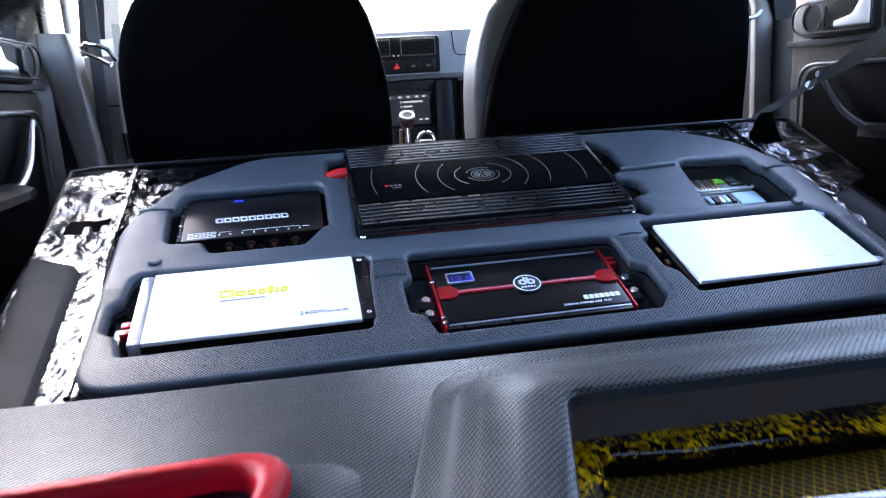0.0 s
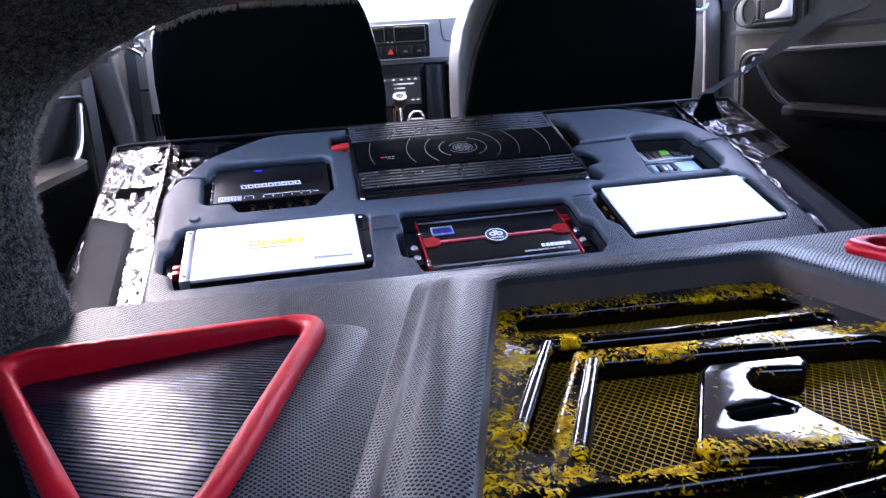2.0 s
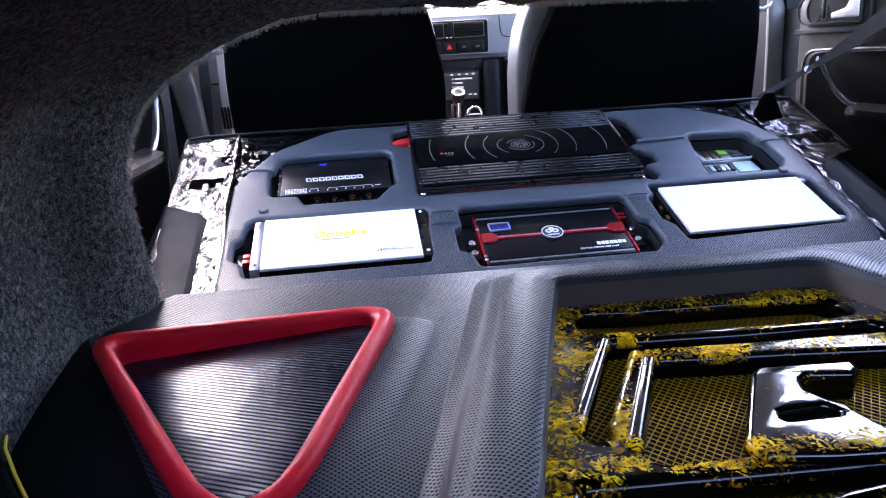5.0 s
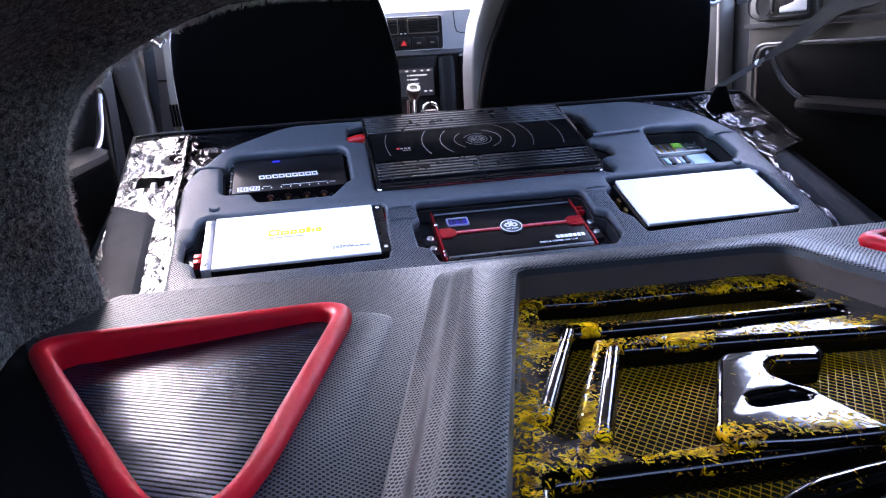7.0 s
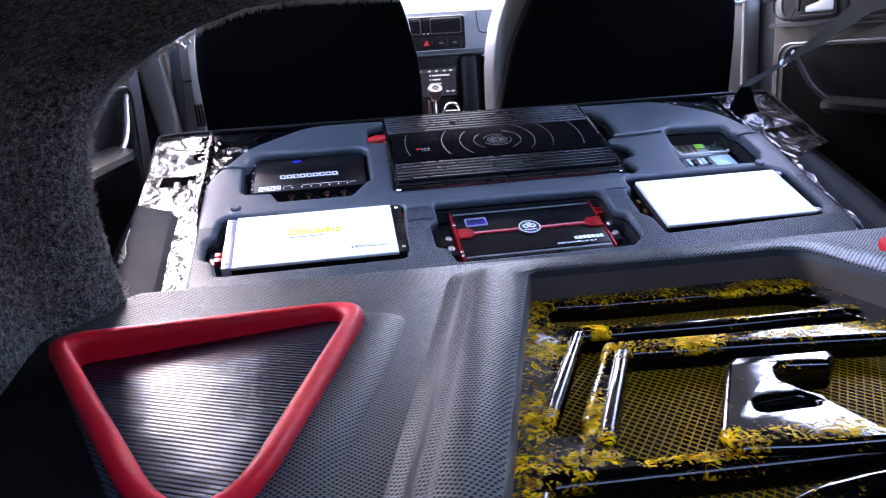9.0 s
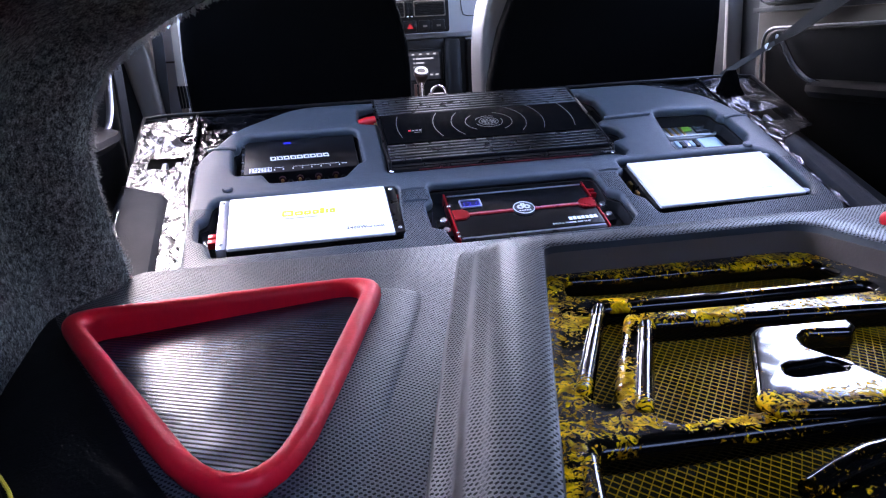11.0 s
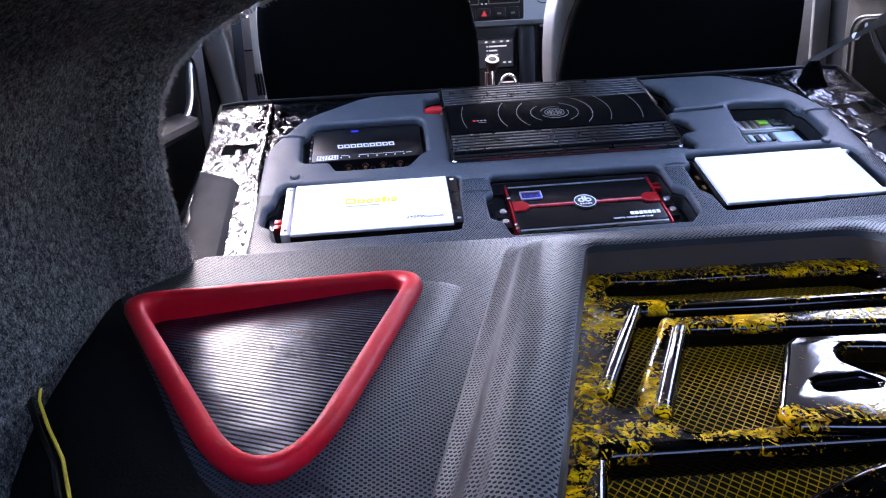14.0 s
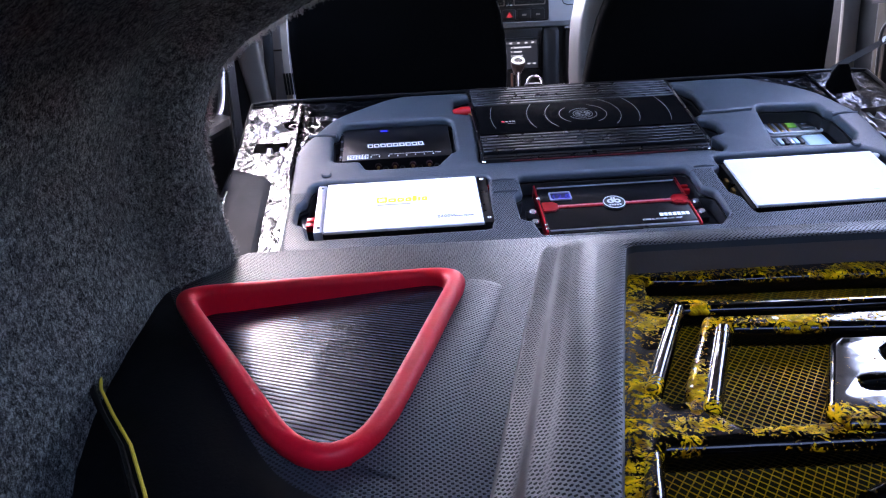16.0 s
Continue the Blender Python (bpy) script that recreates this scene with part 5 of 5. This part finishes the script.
part("knob_badge", disc(0.0100, 0.0012, 20, at=(0, 0, 0.008)), TRIM, lever, "", KNOB)
part("gaiter", loft([[(-0.03 + r * math.cos(a), 0.77 + r * math.sin(a), z) for a in np.linspace(0, 2 * math.pi, 16, endpoint=False)] for z, r in ((0.715, 0.06), (0.74, 0.045), (0.765, 0.03), (0.78, 0.012))]), BLACK, lever)
cup = thing("cup_holder", "black cup holder with a chrome ring", "cup holder")
ring_path = [(0.002 + 0.018 * math.cos(a), 0.70, 0.826 + 0.018 * math.sin(a)) for a in np.linspace(0, math.pi, 16)]
part("ring", tube(ring_path, 0.0035, 8), CHROME, cup, "chrome ring")
part("stem", box(-0.018, 0.022, 0.70, 0.74, 0.70, 0.826, 0.004), TRIM, cup)

# ---- rear doors ----
DOORGREY = plain("door_cloth", (0.062, 0.052, 0.040), 0.75, 0, 0, 700, 0.4, 0.15, 0.12)
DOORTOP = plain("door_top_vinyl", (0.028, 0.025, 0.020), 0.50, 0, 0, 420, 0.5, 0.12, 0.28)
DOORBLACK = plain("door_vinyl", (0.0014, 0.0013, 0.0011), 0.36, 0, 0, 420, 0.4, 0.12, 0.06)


def rear_door(s, yb, name):
    door = thing(name, "dark rear door card with chrome pull and grey band", "door", None, "rear doors")
    X = s * 0.715
    y0, y1 = -0.42, yb + 0.13
    def plate_x(pts, radius, thick, bevel, x, material, nm, parent, label="", holes=()):
        bm = cut_plate(nm, rounded(pts, radius, 5), holes, thick, bevel)
        m = Matrix(((0, 0, -s, x), (1, 0, 0, 0), (0, 1, 0, 0), (0, 0, 0, 1)))
        bmesh.ops.transform(bm, matrix=m, verts=bm.verts)
        return part(nm, bm, material, parent, label)
    plate_x([(y0, 0.42), (y1, 0.42), (y1 - 0.01, 1.045), (y0, 1.055)], 0.02, 0.03, 0.006, X, DOORTOP, "card", door, "black vinyl door card")
    plate_x([(y0, 0.50), (y1 - 0.020, 0.50), (y1 - 0.020, 0.972), (y0, 0.972)], 0.006, 0.010, 0.003, X - s * 0.004, DOORGREY, "band", door, "grey cloth band")
    low = [(y0, 0.52), (y1 - 0.054, 0.52), (y1 - 0.052, 0.936), (y0, 0.942)]
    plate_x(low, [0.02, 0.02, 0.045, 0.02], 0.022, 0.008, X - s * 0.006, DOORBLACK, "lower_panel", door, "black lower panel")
    # the rim's thin highlight is put in as a paler colour
    rim = [(X - s * 0.013, y, z) for y, z in rounded(low, [0.02, 0.02, 0.047, 0.02], 8)][12:-6]
    part("panel_rim", tube(rim, 0.0035, 8), plain("rim_highlight", (0.05, 0.048, 0.046), 0.4), door, "moulded rim, coloured pale as a highlight")
    part("groove", box(X - s * 0.0185, X - s * 0.012, y0, y1 - 0.018, 0.971, 0.981, 0.001), VOID, door, "dark joint under the top panel")
    arm = loft([[(X - s * d, y, z) for d, z in ((0.015, 0.80), (0.055 * w, 0.802), (0.068 * w, 0.815), (0.066 * w, 0.826), (0.045 * w, 0.832), (0.015, 0.834))] for y, w in ((yb - 0.10, 0.35), (yb - 0.14, 0.85), (yb - 0.20, 1.0), (y0 + 0.02, 1.05))], closed=False)
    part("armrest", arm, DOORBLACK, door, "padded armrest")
    pull = smooth_line([(X - s * 0.018, yb + 0.010, 0.922), (X - s * 0.020, yb - 0.009, 0.902), (X - s * 0.026, yb - 0.054, 0.862), (X - s * 0.032, yb - 0.104, 0.838), (X - s * 0.036, yb - 0.150, 0.828), (X - s * 0.040, yb - 0.22, 0.828)], 4)
    part("pull", tube(pull, [0.003 + 0.004 * math.sin(math.pi * (0.1 + 0.9 * k / (len(pull) - 1))) for k in range(len(pull))], 10), plain("satin_black", (0.03, 0.03, 0.031), 0.22) if s > 0 else plain("satin_chrome", (0.5, 0.5, 0.52), 0.3, 0.9), door, "satin pull handle")
    part("pull_screw", disc(0.006, 0.003, 14, 0.001), SILVER, door, "small silver screw", Matrix(((0, 0, -s, X - s * 0.020), (1, 0, 0, yb + 0.012), (0, 1, 0, 0.918), (0, 0, 0, 1))))
    cup_ = plate_x([(yb - 0.130, 0.984), (yb + 0.070, 0.984), (yb + 0.100, 0.999), (yb + 0.100, 1.037), (yb + 0.070, 1.053), (yb - 0.128, 1.055)], [0.010, 0.03, 0.03, 0.03, 0.03, 0.010], 0.012, 0.004, X - s * 0.012, DOORTOP, "handle_bezel", door, "dark handle bezel")
    inner = [(yb - 0.122, 0.991), (yb + 0.064, 0.991), (yb + 0.088, 1.003), (yb + 0.088, 1.034), (yb + 0.064, 1.046), (yb - 0.120, 1.048)]
    lip = rounded(inner, [0.008, 0.026, 0.026, 0.026, 0.026, 0.008], 6)
    part("bezel_rim", tube([(X - s * 0.0245, y, z) for y, z in lip + lip[:1]], 0.0022, 6, caps=False), TRIM, cup_)
    plate_x([(yb - 0.116, 0.994), (yb - 0.022, 0.994), (yb - 0.022, 1.043), (yb - 0.114, 1.044)], 0.006, 0.002, 0.0006, X - s * 0.0242, VOID, "handle_dish", cup_)
    plate_x([(yb - 0.114, 0.998), (yb - 0.026, 0.998), (yb - 0.026, 1.010), (yb - 0.072, 1.018), (yb - 0.090, 1.042), (yb - 0.114, 1.042)], [0.004, 0.004, 0.004, 0.014, 0.006, 0.004], 0.010, 0.004, X - s * 0.0262, plain("satin_lever", (0.72, 0.72, 0.74), 0.35, 0.4), "lever", cup_, "chrome lever")
    knob_at = Matrix(((0, 0, -s, X - s * 0.0238), (1, 0, 0, yb + 0.030), (0, 1, 0, 1.019), (0, 0, 0, 1)))
    part("lock_recess", disc(0.024, 0.0012, 28), VOID, cup_, "", knob_at)
    part("lock_ring", ring_of(0.0255, 0.004, 32, flat=0.003), TRIM, cup_, "", knob_at)
    part("lock_tab", box(-0.014, -0.004, -0.018, 0.018, 0.0, 0.004, 0.001), TRIM, cup_, "", knob_at @ T((-0.024, 0, 0)))
    return door


rear_door(1, 0.365, "car_door")
rear_door(-1, 0.460, "car_door")

# ---- centre pillar trims and belts ----
def pillar_trim(s, y, rows, skew=0.0):
    """rows: height, inner and outer edge."""
    p = thing("pillar_trim", "grey plastic centre pillar trim", "pillar trim", None, "pillar trims", "structure")
    rings = []
    for z, a, c in rows:
        rings.append([(px, py, z) for px, py in rounded([(s * a, y), (s * c, y), (s * c, y + 0.08), (s * (a + skew), y + 0.08)], 0.012, 4)])
    part("cover", loft(rings, bottom=True, top=True), GREYTRIM, p)
    part("gap", box(s * (rows[1][2] + 0.002), s * (rows[1][2] + 0.028), y + 0.02, y + 0.10, 0.45, 1.03), VOID, p)


pillar_trim(1, 0.58, [(0.45, 0.680, 0.765), (0.84, 0.692, 0.764), (0.95, 0.692, 0.766), (1.06, 0.690, 0.766), (1.36, 0.61, 0.68)], 0.045)
pillar_trim(-1, 0.60, [(0.45, 0.595, 0.625), (0.83, 0.632, 0.674), (0.95, 0.643, 0.696), (1.05, 0.656, 0.711), (1.072, 0.660, 0.712)])
for x in (0.662, 0.704):
    solo("window_frame", box(-x - 0.009, -x, 0.64, 0.68, 1.06, 1.36, 0.003), GREYTRIM if x < 0.68 else TRIM, "slim centre pillar frame beside the window", "window frame", kind="structure")
quarter = thing("inner_panel", "blue-grey inner panel behind the belt", "panel", None, "", "structure")
part("sheet", box(-0.66, -0.585, 0.70, 0.72, 0.45, 1.035, 0.004), plain("blue_grey_paint", (0.14, 0.15, 0.17), 0.5), quarter)
part("seam", box(-0.66, -0.585, 0.696, 0.701, 0.936, 0.940), BLACK, quarter)


def belt(points, across, label, width=0.046):
    # width: one number, or one for each point
    b = thing("seat_belt", label, "seat belt", None, "seat belts")
    part("webbing", ribbon(points, width, 0.0016, across), BELT, b)
    return b


b1 = belt([(0.566, 0.380, 0.845), (0.582, 0.365, 0.858), (0.618, 0.342, 0.884), (0.650, 0.320, 0.908), (0.660, 0.245, 0.943), (0.665, 0.122, 1.003), (0.670, 0.045, 1.018), (0.675, -0.22, 1.13)], (0, 0.55, 1), "grey rear seat belt pulled across the door", [0.012, 0.013, 0.012, 0.010, 0.026, 0.038, 0.042, 0.046])
bundle = loft([[(0.572 + r * math.cos(a) * (1.0 + 0.25 * math.sin(3 * a + z * 90)), 0.352 + 0.5 * r * math.sin(a), z) for a in np.linspace(0, 2 * math.pi, 14, endpoint=False)] for z, r in ((0.786, 0.02), (0.800, 0.030), (0.82, 0.026), (0.84, 0.018), (0.856, 0.010))], bottom=True, top=True)
part("bunched_webbing", bundle, CLOTH, b1, "dark bunched webbing")
part("belt_clip", disc(0.0075, 0.004, 12, 0.001), PRINT, b1, "pale belt clip", pose(0.642, 0.330, 0.900, 60, -60, 0))
b2 = belt([(-0.622, 0.655, 1.30), (-0.622, 0.655, 1.13), (-0.624, 0.65, 1.04), (-0.627, 0.65, 0.93), (-0.633, 0.65, 0.82), (-0.64, 0.65, 0.60)], (1, 0, 0), "black front seat belt hanging by the pillar", 0.023)
anchor = tube([(-0.645, 0.635, 1.046), (-0.635, 0.63, 1.052), (-0.612, 0.63, 1.050), (-0.596, 0.63, 1.040), (-0.585, 0.63, 1.020), (-0.596, 0.632, 1.012), (-0.625, 0.635, 1.030), (-0.645, 0.635, 1.040)], 0.004, 8)
part("anchor_loop", anchor, CHROME, b2, "chrome anchor loop")
hook = thing("coat_hook", "small chrome hook on the seat side", "hook")
part("loop", tube([(0.612, 0.50, 1.036), (0.632, 0.495, 1.032), (0.646, 0.495, 1.038), (0.652, 0.495, 1.046)], [0.003, 0.0035, 0.004, 0.003], 8), SILVER, hook)
# pale strip of the far door frame beside the front seat
strip = thing("door_frame", "pale front door frame edge with rubber bellows", "door frame", None, "", "structure")
part("edge", ribbon([(-0.586, 0.68, 1.09), (-0.590, 0.68, 1.02), (-0.593, 0.68, 0.92), (-0.592, 0.68, 0.82), (-0.59, 0.68, 0.60)], 0.015, 0.012, (1, 0, 0)), plain("pale_paint", (0.34, 0.29, 0.23), 0.45), strip)
for k in range(5):
    part("bellow", tube([(-0.600 + 0.007 * k, 0.668, 0.885), (-0.597 + 0.007 * k, 0.665, 0.835)], 0.003, 6), BLACK, strip)
